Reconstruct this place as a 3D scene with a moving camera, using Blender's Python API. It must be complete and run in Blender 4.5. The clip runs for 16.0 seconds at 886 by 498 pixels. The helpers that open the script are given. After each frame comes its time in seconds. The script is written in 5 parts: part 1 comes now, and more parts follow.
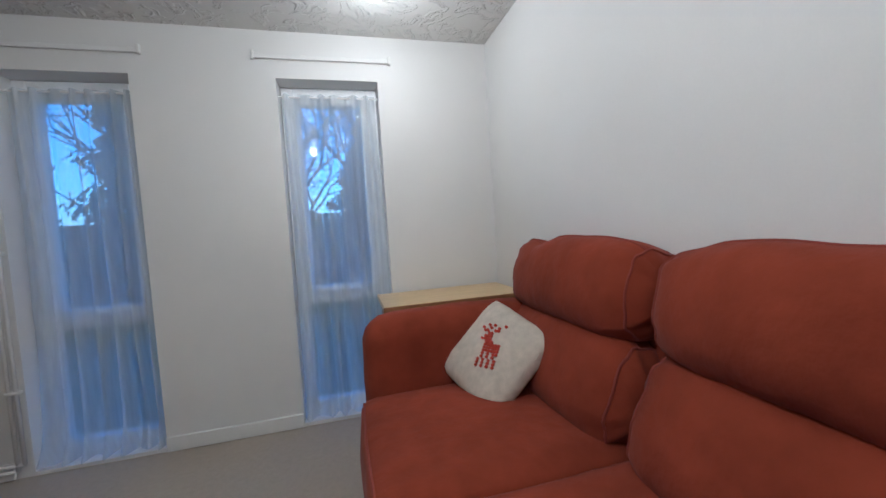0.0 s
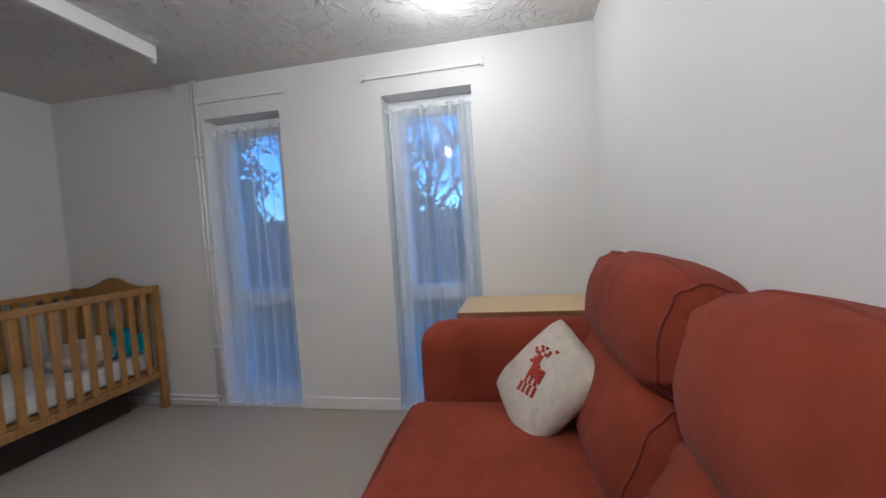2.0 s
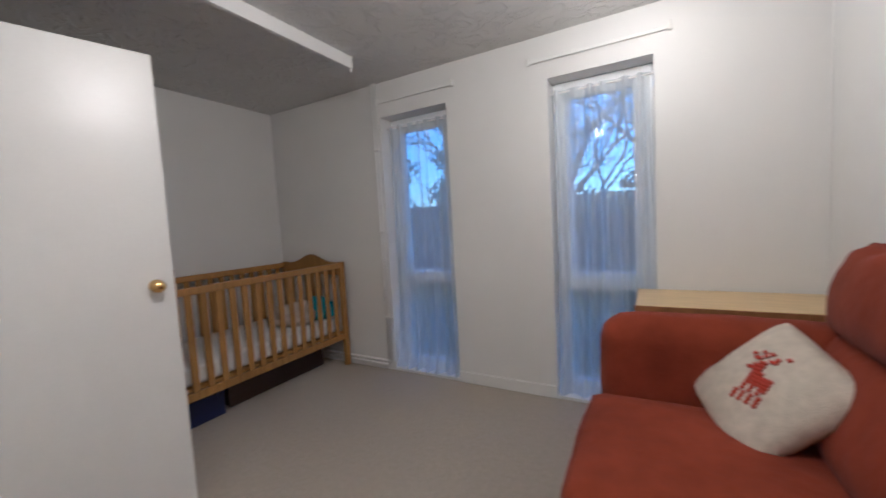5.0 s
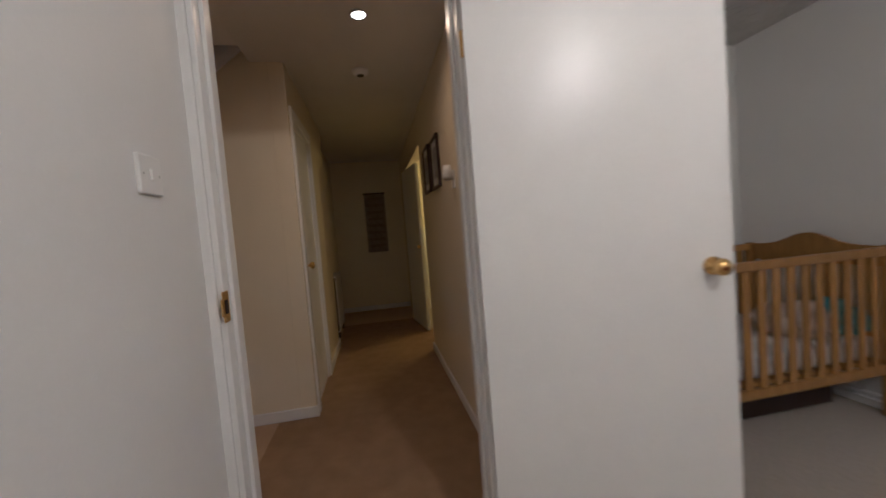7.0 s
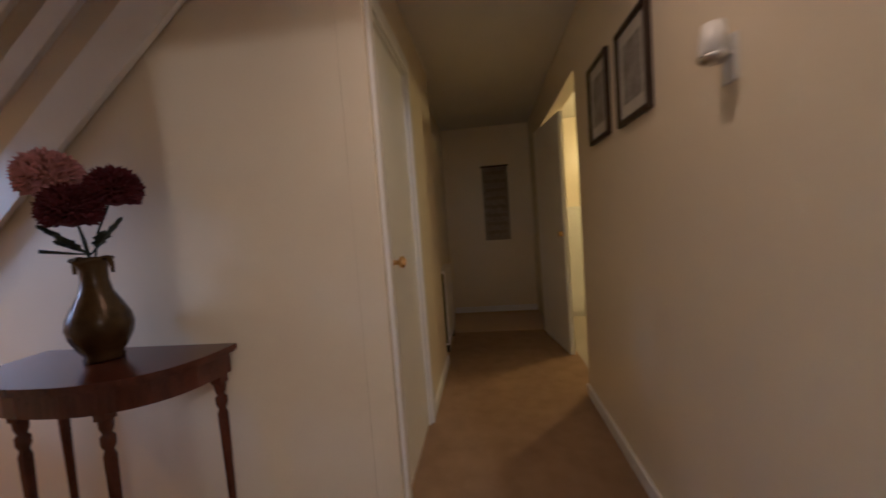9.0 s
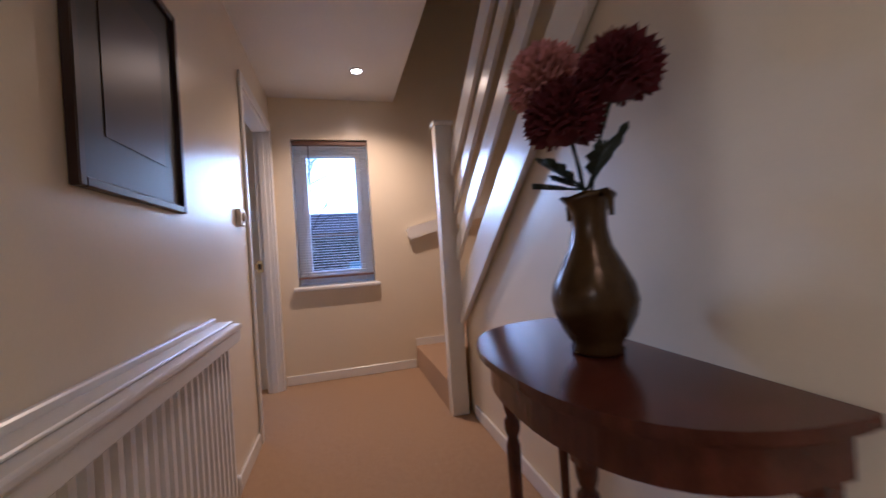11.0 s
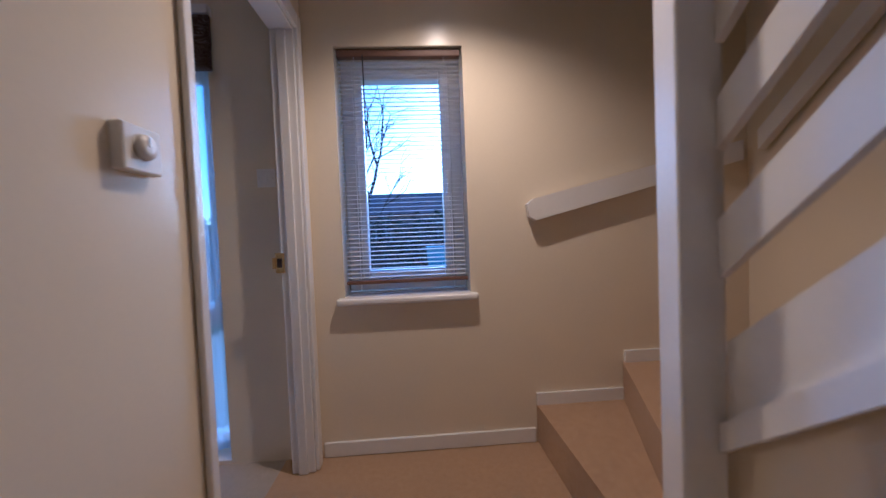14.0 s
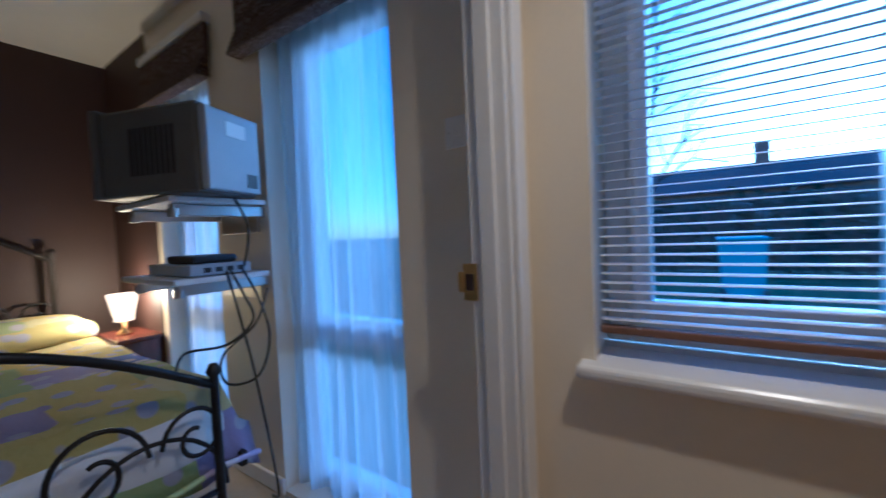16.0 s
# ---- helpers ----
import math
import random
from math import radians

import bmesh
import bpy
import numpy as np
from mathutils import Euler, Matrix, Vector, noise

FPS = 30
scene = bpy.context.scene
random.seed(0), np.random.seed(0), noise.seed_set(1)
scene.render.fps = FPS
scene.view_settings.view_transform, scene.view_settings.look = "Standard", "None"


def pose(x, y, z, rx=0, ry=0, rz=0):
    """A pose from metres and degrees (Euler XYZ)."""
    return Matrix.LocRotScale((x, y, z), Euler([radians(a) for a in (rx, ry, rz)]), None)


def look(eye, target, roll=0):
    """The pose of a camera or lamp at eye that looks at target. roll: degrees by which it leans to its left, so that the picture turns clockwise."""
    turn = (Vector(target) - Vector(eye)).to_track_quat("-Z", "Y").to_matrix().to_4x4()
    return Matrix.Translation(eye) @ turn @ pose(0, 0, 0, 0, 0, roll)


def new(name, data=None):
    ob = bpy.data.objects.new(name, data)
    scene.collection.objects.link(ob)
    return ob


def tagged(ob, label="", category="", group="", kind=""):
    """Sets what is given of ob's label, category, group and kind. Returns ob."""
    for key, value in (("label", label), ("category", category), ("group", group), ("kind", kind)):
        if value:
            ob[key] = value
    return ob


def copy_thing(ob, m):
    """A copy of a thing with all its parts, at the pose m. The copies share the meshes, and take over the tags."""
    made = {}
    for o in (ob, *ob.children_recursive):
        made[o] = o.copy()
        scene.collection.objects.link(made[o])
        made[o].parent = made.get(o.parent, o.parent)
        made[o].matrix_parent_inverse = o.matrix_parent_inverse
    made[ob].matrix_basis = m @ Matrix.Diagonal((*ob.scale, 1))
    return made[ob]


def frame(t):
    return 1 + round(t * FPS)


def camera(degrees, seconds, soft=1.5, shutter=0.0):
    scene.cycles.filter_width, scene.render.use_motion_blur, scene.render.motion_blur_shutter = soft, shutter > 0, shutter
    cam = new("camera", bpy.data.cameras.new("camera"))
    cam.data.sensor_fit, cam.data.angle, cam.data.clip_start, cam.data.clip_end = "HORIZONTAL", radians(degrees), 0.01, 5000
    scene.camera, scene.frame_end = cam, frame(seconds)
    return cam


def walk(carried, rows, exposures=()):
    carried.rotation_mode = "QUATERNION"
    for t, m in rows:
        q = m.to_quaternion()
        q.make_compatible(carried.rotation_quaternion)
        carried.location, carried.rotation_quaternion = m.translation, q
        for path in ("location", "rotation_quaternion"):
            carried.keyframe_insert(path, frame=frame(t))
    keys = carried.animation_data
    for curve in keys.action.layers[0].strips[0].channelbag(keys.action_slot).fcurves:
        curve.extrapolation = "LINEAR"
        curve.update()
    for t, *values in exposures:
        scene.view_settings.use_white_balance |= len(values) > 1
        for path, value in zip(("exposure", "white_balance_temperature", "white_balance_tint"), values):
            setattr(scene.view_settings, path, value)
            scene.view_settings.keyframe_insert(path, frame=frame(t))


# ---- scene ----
cam = camera(99.6, 16.0, 1.5, 0.6)
PATH = [
    (0, (-0.97, -2.351, 1.133), (-0.474, -0.416, 1.026), -3.7),
    (0.5, (-0.852, -2.332, 1.153), (-0.521, -0.363, 1.044), -3.6),
    (1, (-0.705, -2.34, 1.176), (-0.637, -0.343, 1.071), -3.8),
    (1.5, (-0.594, -2.341, 1.18), (-0.77, -0.352, 1.079), -3.6),
    (2, (-0.513, -2.329, 1.185), (-0.881, -0.366, 1.08), -3.6),
    (2.5, (-0.487, -2.328, 1.194), (-1.03, -0.407, 1.077), -3.5),
    (3, (-0.489, -2.317, 1.187), (-1.193, -0.448, 1.071), -3.4),
    (5.3, (-0.86, -2.49, 1.199), (-1.959, -0.825, 1.051), -3.2),
    (5.5, (-0.959, -2.534, 1.182), (-2.199, -0.97, 1.055), -3.5),
    (6, (-1.156, -2.625, 1.179), (-2.756, -1.432, 1.06), -4.0),
    (6.5, (-1.387, -2.67, 1.164), (-3.257, -1.966, 1.071), -4.6),
    (7, (-1.616, -2.649, 1.172), (-3.581, -2.292, 1.071), -4.6),
    (7.5, (-1.928, -2.686, 1.167), (-3.91, -2.437, 1.061), -4.2),
    (8, (-2.261, -2.675, 1.145), (-4.247, -2.47, 1.03), -3.9),
    (8.5, (-2.561, -2.678, 1.136), (-4.557, -2.691, 1.019), -4.1),
    (9, (-2.848, -2.733, 1.138), (-4.83, -2.97, 1.014), -4.3),
    (9.5, (-3.05, -2.824, 1.136), (-4.887, -3.609, 1.04), -5.1),
    (10.2, (-3.431, -3.083, 1.018), (-4.54, -4.747, 1.027), -4.3),
    (12.3, (-3.497, -3.914, 1.006), (-3.801, -5.891, 1.002), -3.3),
    (12.5, (-3.512, -4.016, 1.007), (-3.792, -5.997, 0.994), -3.1),
    (13, (-3.533, -4.273, 1.032), (-3.713, -6.265, 1.007), -3.0),
    (13.5, (-3.495, -4.533, 1.053), (-3.627, -6.528, 1.007), -2.5),
    (14, (-3.487, -4.778, 1.061), (-3.615, -6.773, 0.993), -2.3),
    (14.5, (-3.53, -5.017, 1.065), (-3.459, -7.014, 0.991), -2.6),
    (15.1, (-3.40, -5.303, 1.075), (-3.11, -7.282, 0.979), -2.3),
    (15.5, (-3.335, -5.502, 1.092), (-2.737, -7.41, 0.967), -2.5),
    (15.7, (-3.34, -5.603, 1.095), (-2.508, -7.415, 0.978), -3.0),
    (16, (-3.311, -5.713, 1.086), (-2.202, -7.375, 1.012), -2.6),
]
walk(cam, [(t, look(eye, target, roll)) for t, eye, target, roll in PATH],
     [(0, 1.28, 3830, 9), (3, 1.38, 4000, 12), (6, 1.3, 4100, 13), (7.2, 1.22, 4150, 14), (8, 1.4, 4200, 16), (8.5, 1.75, 4250, 17), (9.5, 1.85, 4000, 18), (10.2, 1.95, 3950, 18), (12.5, 1.9, 3850, 20), (13.5, 1.75, 3750, 17), (14.5, 1.45, 3550, 10), (16, 1.28, 3320, 4)])

# ---- world and lamps ----
world = bpy.data.worlds.new("dusk_sky")
scene.world = world
world.use_nodes = True
wn = world.node_tree
sky = wn.nodes.new("ShaderNodeTexSky")
sky.sky_type, sky.sun_disc = "NISHITA", False
sky.sun_elevation, sky.sun_rotation = radians(14), radians(198)
sky.ozone_density = 3.0
wn.links.new(sky.outputs["Color"], wn.nodes["Background"].inputs["Color"])
wn.nodes["Background"].inputs["Strength"].default_value = 0.15
sun_data = bpy.data.lights.new("sun", "SUN")
sun_data.energy, sun_data.angle, sun_data.color = 0.6, radians(12), (1, 0.93, 0.85)
new("sun", sun_data).matrix_world = look((0, 0, 20), (-6, 18, 16.0))


def lamp(name, at, watts, color, radius, spot=None):
    d = bpy.data.lights.new(name, "SPOT" if spot else "POINT")
    d.energy, d.color, d.shadow_soft_size = watts, color, radius
    if spot:
        d.spot_size, d.spot_blend = radians(spot), 1.0
    new(name, d).location = at


WARM = (1.0, 0.53, 0.20)
LAMPC = (1.0, 0.69, 0.365)
lamp("bulb_light", (-0.75, -0.57, 2.13), 4.2, LAMPC, 0.05)
lamp("bulb_light", (-1.25, -1.95, 2.13), 14.5, LAMPC, 0.05)
lamp("hall_spot_light", (-3.645, -2.625, 2.29), 4.6, WARM, 0.03, 165)
lamp("stair_spot_light", (-3.65, -6.09, 2.29), 26, WARM, 0.03, 142)
lamp("bedside_light", (-0.50, -6.48, 0.80), 10.0, (1.0, 0.5, 0.14), 0.04)
lamp("far_room_light", (-6.4, -1.2, 2.0), 9.0, (1.0, 0.58, 0.12), 0.06)

# ---- materials ----


def mat(name, color, rough=0.6, metal=0.0, var=0.12, scale=6.0, bump=0.0, bscale=80.0, spec=0.5, stretch=None, rnd=0.0, sheen=0.0, dist=0.01):
    m = bpy.data.materials.new(name)
    m.use_nodes = True
    t = m.node_tree
    b = t.nodes["Principled BSDF"]
    b.inputs["Roughness"].default_value = rough
    b.inputs["Metallic"].default_value = metal
    b.inputs["Specular IOR Level"].default_value = spec
    if sheen:
        b.inputs["Sheen Weight"].default_value = sheen
    tc = t.nodes.new("ShaderNodeTexCoord")
    mp = t.nodes.new("ShaderNodeMapping")
    t.links.new(tc.outputs["Object"], mp.inputs["Vector"])
    if stretch:
        mp.inputs["Scale"].default_value = stretch
    n1 = t.nodes.new("ShaderNodeTexNoise")
    n1.inputs["Scale"].default_value, n1.inputs["Detail"].default_value = scale, 6
    n2 = t.nodes.new("ShaderNodeTexNoise")
    n2.inputs["Scale"].default_value, n2.inputs["Detail"].default_value = bscale, 4
    for n in (n1, n2):
        t.links.new(mp.outputs["Vector"], n.inputs["Vector"])
    mixf = t.nodes.new("ShaderNodeMath")
    mixf.operation = "MULTIPLY_ADD"
    mixf.inputs[1].default_value = 0.4
    t.links.new(n2.outputs["Fac"], mixf.inputs[0])
    t.links.new(n1.outputs["Fac"], mixf.inputs[2])
    ramp = t.nodes.new("ShaderNodeValToRGB")
    lo = [c * (1 - var) for c in color]
    hi = [min(1, c * (1 + var)) for c in color]
    ramp.color_ramp.elements[0].position, ramp.color_ramp.elements[1].position = 0.45, 0.95
    ramp.color_ramp.elements[0].color, ramp.color_ramp.elements[1].color = (*lo, 1), (*hi, 1)
    t.links.new(mixf.outputs[0], ramp.inputs["Fac"])
    out = ramp.outputs["Color"]
    if rnd:
        oi = t.nodes.new("ShaderNodeObjectInfo")
        hsv = t.nodes.new("ShaderNodeHueSaturation")
        mr = t.nodes.new("ShaderNodeMapRange")
        mr.inputs["To Min"].default_value, mr.inputs["To Max"].default_value = 1 - rnd, 1 + rnd
        t.links.new(oi.outputs["Random"], mr.inputs["Value"])
        t.links.new(mr.outputs["Result"], hsv.inputs["Value"])
        t.links.new(out, hsv.inputs["Color"])
        out = hsv.outputs["Color"]
    t.links.new(out, b.inputs["Base Color"])
    if bump:
        bp = t.nodes.new("ShaderNodeBump")
        bp.inputs["Strength"].default_value, bp.inputs["Distance"].default_value = bump, dist
        t.links.new(n2.outputs["Fac"], bp.inputs["Height"])
        t.links.new(bp.outputs["Normal"], b.inputs["Normal"])
    return m


def glow(name, color, power):
    m = mat(name, color, 0.5)
    b = m.node_tree.nodes["Principled BSDF"]
    b.inputs["Emission Color"].default_value = (*color, 1)
    b.inputs["Emission Strength"].default_value = power
    return m


def see_through(name, color, clear, rough=0.7):
    m = bpy.data.materials.new(name)
    m.use_nodes = True
    t = m.node_tree
    t.nodes.remove(t.nodes["Principled BSDF"])
    tr, di, tl = (t.nodes.new("ShaderNodeBsdf" + k) for k in ("Transparent", "Diffuse", "Translucent"))
    di.inputs["Color"].default_value = tl.inputs["Color"].default_value = (*color, 1)
    m1, m2 = t.nodes.new("ShaderNodeMixShader"), t.nodes.new("ShaderNodeMixShader")
    m1.inputs["Fac"].default_value = 0.5
    wv = t.nodes.new("ShaderNodeTexNoise")
    wv.inputs["Scale"].default_value = 9
    mr = t.nodes.new("ShaderNodeMapRange")
    mr.inputs["To Min"].default_value, mr.inputs["To Max"].default_value = 1 - clear - 0.1, 1 - clear + 0.1
    t.links.new(wv.outputs["Fac"], mr.inputs["Value"])
    t.links.new(mr.outputs["Result"], m2.inputs["Fac"])
    t.links.new(di.outputs[0], m1.inputs[1])
    t.links.new(tl.outputs[0], m1.inputs[2])
    t.links.new(tr.outputs[0], m2.inputs[1])
    t.links.new(m1.outputs[0], m2.inputs[2])
    t.links.new(m2.outputs[0], t.nodes["Material Output"].inputs["Surface"])
    return m


def glass_mat(name):
    m = bpy.data.materials.new(name)
    m.use_nodes = True
    t = m.node_tree
    t.nodes.remove(t.nodes["Principled BSDF"])
    tr, gl = t.nodes.new("ShaderNodeBsdfTransparent"), t.nodes.new("ShaderNodeBsdfGlossy")
    tr.inputs["Color"].default_value = (0.93, 0.96, 0.97, 1)
    gl.inputs["Roughness"].default_value = 0.02
    mx = t.nodes.new("ShaderNodeMixShader")
    mx.inputs["Fac"].default_value = 0.05
    t.links.new(tr.outputs[0], mx.inputs[1])
    t.links.new(gl.outputs[0], mx.inputs[2])
    t.links.new(mx.outputs[0], t.nodes["Material Output"].inputs["Surface"])
    return m


def swirl_ceiling(name, color):
    """Plaster ceiling with short raised swirls."""
    m = mat(name, color, 0.75, var=0.05, scale=2.0)
    t = m.node_tree
    b = t.nodes["Principled BSDF"]
    tc = t.nodes.new("ShaderNodeTexCoord")
    warp = t.nodes.new("ShaderNodeTexNoise")
    warp.inputs["Scale"].default_value, warp.inputs["Detail"].default_value = 5.0, 2
    add = t.nodes.new("ShaderNodeVectorMath")
    add.operation = "MULTIPLY_ADD"
    add.inputs[1].default_value = (0.35, 0.35, 0.0)
    t.links.new(tc.outputs["Object"], warp.inputs["Vector"])
    t.links.new(warp.outputs["Color"], add.inputs[0])
    t.links.new(tc.outputs["Object"], add.inputs[2])
    n = t.nodes.new("ShaderNodeTexNoise")
    n.inputs["Scale"].default_value, n.inputs["Detail"].default_value = 15, 3
    t.links.new(add.outputs[0], n.inputs["Vector"])
    r = t.nodes.new("ShaderNodeValToRGB")
    for pos in (0.5,):
        r.color_ramp.elements.new(pos)
    e = r.color_ramp.elements
    e[0].position, e[1].position, e[2].position = 0.50, 0.60, 0.70
    e[0].color, e[1].color, e[2].color = (0, 0, 0, 1), (1, 1, 1, 1), (0, 0, 0, 1)
    t.links.new(n.outputs["Fac"], r.inputs["Fac"])
    bp = t.nodes.new("ShaderNodeBump")
    bp.inputs["Strength"].default_value, bp.inputs["Distance"].default_value = 0.75, 0.012
    t.links.new(r.outputs["Color"], bp.inputs["Height"])
    t.links.new(bp.outputs["Normal"], b.inputs["Normal"])
    return m


WALL = mat("white_emulsion", (0.74, 0.73, 0.71), 0.55, var=0.03, scale=1.5, bump=0.04, bscale=140)
HALLWALL = mat("magnolia_silk_emulsion", (0.78, 0.70, 0.525), 0.27, var=0.03, scale=1.5, bump=0.035, bscale=120)
CEIL = swirl_ceiling("swirled_plaster", (0.66, 0.65, 0.62))
CEILP = mat("ceiling_paint", (0.7, 0.68, 0.64), 0.7, var=0.04, scale=2, bump=0.1)
GLOSS = mat("white_gloss_paint", (0.80, 0.79, 0.77), 0.25, var=0.03, scale=3, bump=0.05, bscale=60)
DOORP = mat("white_door_paint", (0.76, 0.75, 0.73), 0.32, var=0.03, scale=2, bump=0.06, bscale=90)
UPVC = mat("white_upvc", (0.82, 0.83, 0.84), 0.3, var=0.02)
CARPET = mat("grey_beige_carpet", (0.44, 0.385, 0.305), 0.95, var=0.08, scale=40, bump=0.6, bscale=420, spec=0.1, sheen=0.2)
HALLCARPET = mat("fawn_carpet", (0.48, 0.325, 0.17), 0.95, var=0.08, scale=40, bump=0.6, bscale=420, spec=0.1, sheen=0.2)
# hall carpet again, with the corridor's shade put into a darker colour
SHADECARPET = mat("shaded_fawn_carpet", (0.35, 0.235, 0.13), 0.95, var=0.14, scale=8, bump=0.6, bscale=420, spec=0.1)
SOFA = mat("terracotta_cotton", (0.20, 0.040, 0.0155), 0.92, var=0.20, scale=5, bump=0.35, bscale=14, spec=0.08, sheen=0.05, dist=0.02)
PIPING = mat("dark_piping", (0.19, 0.034, 0.016), 0.9, var=0.1)
PINE = mat("oiled_pine", (0.33, 0.175, 0.036), 0.42, var=0.28, scale=14, bump=0.08, bscale=60, stretch=(4, 4, 0.5), rnd=0.08)
MAPLE = mat("pale_wood_laminate", (0.62, 0.46, 0.22), 0.38, var=0.12, scale=10, stretch=(0.6, 6, 6))
OAKEDGE = mat("brown_wood_edge", (0.26, 0.12, 0.04), 0.45, var=0.2, scale=12)
MAHOG = mat("polished_mahogany", (0.085, 0.024, 0.012), 0.2, var=0.35, scale=9, stretch=(1, 5, 1), rnd=0.05)
DARKWOOD = mat("black_brown_wood", (0.035, 0.02, 0.015), 0.4, var=0.2)
BRASS = mat("polished_brass", (0.72, 0.48, 0.16), 0.22, 1.0, var=0.08)
CHROME = mat("satin_metal", (0.55, 0.54, 0.52), 0.3, 1.0, var=0.05)
BLACK = mat("black_plastic", (0.02, 0.02, 0.022), 0.4, var=0.1)
WHITEP = mat("white_plastic", (0.78, 0.77, 0.74), 0.35, var=0.02)
SHEET = mat("white_cotton_sheet", (0.74, 0.73, 0.71), 0.9, var=0.04, bump=0.25, bscale=40)
VOILE = see_through("white_voile", (0.86, 0.90, 0.94), 0.42)
GLASS = glass_mat("window_glass")


class Thing:
    pass


def bmn():
    return bmesh.new()


def box(bm, lo, hi, bev=0.0, seg=2):
    m = Matrix.LocRotScale([(a + b) / 2 for a, b in zip(lo, hi)], None, [abs(b - a) for a, b in zip(lo, hi)])
    r = bmesh.ops.create_cube(bm, size=1, matrix=m)
    if bev:
        es = list({e for v in r["verts"] for e in v.link_edges})
        bmesh.ops.bevel(bm, geom=es, offset=bev, segments=seg, affect="EDGES", profile=0.5)
    return bm


def part(name, bm, material, parent=None, label="", smooth=False, m=None):
    me = bpy.data.meshes.new(name)
    bm.normal_update()
    bm.to_mesh(me)
    bm.free()
    me.materials.append(material)
    if smooth:
        for p in me.polygons:
            p.use_smooth = True
    ob = new(name, me)
    if m is not None:
        ob.matrix_local = m
    if parent is not None:
        ob.parent = parent
    if label:
        ob["label"] = label
    return ob


def thing(name, at, label, category, group="", kind="", rz=0):
    e = new(name)
    e.matrix_world = pose(*at, 0, 0, rz)
    e.empty_display_size = 0.1
    return tagged(e, label, category, group, kind)


def lathe(bm, profile, seg=20, m=Matrix()):
    """Turned shape from (radius, z) pairs."""
    rings = []
    for r, z in profile:
        rings.append([bm.verts.new(m @ Vector((r * math.cos(2 * math.pi * k / seg), r * math.sin(2 * math.pi * k / seg), z))) for k in range(seg)])
    for a, b in zip(rings, rings[1:]):
        for k in range(seg):
            bm.faces.new((a[k], a[(k + 1) % seg], b[(k + 1) % seg], b[k]))
    if profile[0][0] > 1e-4:
        bm.faces.new(rings[0][::-1])
    if profile[-1][0] > 1e-4:
        bm.faces.new(rings[-1])
    return bm


def tube(bm, pts, r, seg=8, r2=None):
    """Round bar along points."""
    pts = [Vector(p) for p in pts]
    prev, n = None, len(pts)
    up = None
    for i, p in enumerate(pts):
        d = (pts[min(i + 1, n - 1)] - pts[max(i - 1, 0)]).normalized()
        if up is None:
            up = d.orthogonal()
        up = (up - d * up.dot(d)).normalized()
        side = d.cross(up)
        rr = r if r2 is None else r + (r2 - r) * i / max(1, n - 1)
        ring = [bm.verts.new(p + (up * math.cos(2 * math.pi * k / seg) + side * math.sin(2 * math.pi * k / seg)) * rr) for k in range(seg)]
        if prev:
            for k in range(seg):
                bm.faces.new((prev[k], prev[(k + 1) % seg], ring[(k + 1) % seg], ring[k]))
        else:
            bm.faces.new(ring[::-1])
        prev = ring
    bm.faces.new(prev)
    return bm


def prism(bm, outline, y0, y1, axis="y"):
    """Solid from an outline of (u, z) pushed along an axis."""
    def v(u, w, d):
        return (u, d, w) if axis == "y" else (d, u, w) if axis == "x" else (u, w, d)
    a = [bm.verts.new(v(u, w, y0)) for u, w in outline]
    b = [bm.verts.new(v(u, w, y1)) for u, w in outline]
    bm.faces.new(a)
    bm.faces.new(b[::-1])
    n = len(a)
    for k in range(n):
        bm.faces.new((a[k], b[k], b[(k + 1) % n], a[(k + 1) % n]))
    bmesh.ops.recalc_face_normals(bm, faces=bm.faces)
    return bm


def wall_x(name, y0, y1, x0, x1, holes=(), top=2.32, material=None, label="plain painted wall"):
    """Wall running along x between y0 and y1, with holes (x0, x1, z0, z1)."""
    bm = bmn()
    cur = x0
    for hx0, hx1, hz0, hz1 in sorted(holes):
        box(bm, (cur, y0, 0), (hx0, y1, top))
        if hz0 > 0.001:
            box(bm, (hx0, y0, 0), (hx1, y1, hz0))
        if hz1 < top - 0.001:
            box(bm, (hx0, y0, hz1), (hx1, y1, top))
        cur = hx1
    box(bm, (cur, y0, 0), (x1, y1, top))
    bmesh.ops.remove_doubles(bm, verts=bm.verts, dist=1e-5)
    return tagged(part(name, bm, material or WALL), label, "wall", kind="structure")


def wall_y(name, x0, x1, y0, y1, holes=(), top=2.32, material=None, label="plain painted wall"):
    bm = bmn()
    cur = y0
    for hy0, hy1, hz0, hz1 in sorted(holes):
        box(bm, (x0, cur, 0), (x1, hy0, top))
        if hz0 > 0.001:
            box(bm, (x0, hy0, 0), (x1, hy1, hz0))
        if hz1 < top - 0.001:
            box(bm, (x0, hy0, hz1), (x1, hy1, top))
        cur = hy1
    box(bm, (x0, cur, 0), (x1, y1, top))
    bmesh.ops.remove_doubles(bm, verts=bm.verts, dist=1e-5)
    return tagged(part(name, bm, material or WALL), label, "wall", kind="structure")


def slab(name, lo, hi, material, label, cat):
    return tagged(part(name, box(bmn(), lo, hi), material), label, cat, kind="structure")


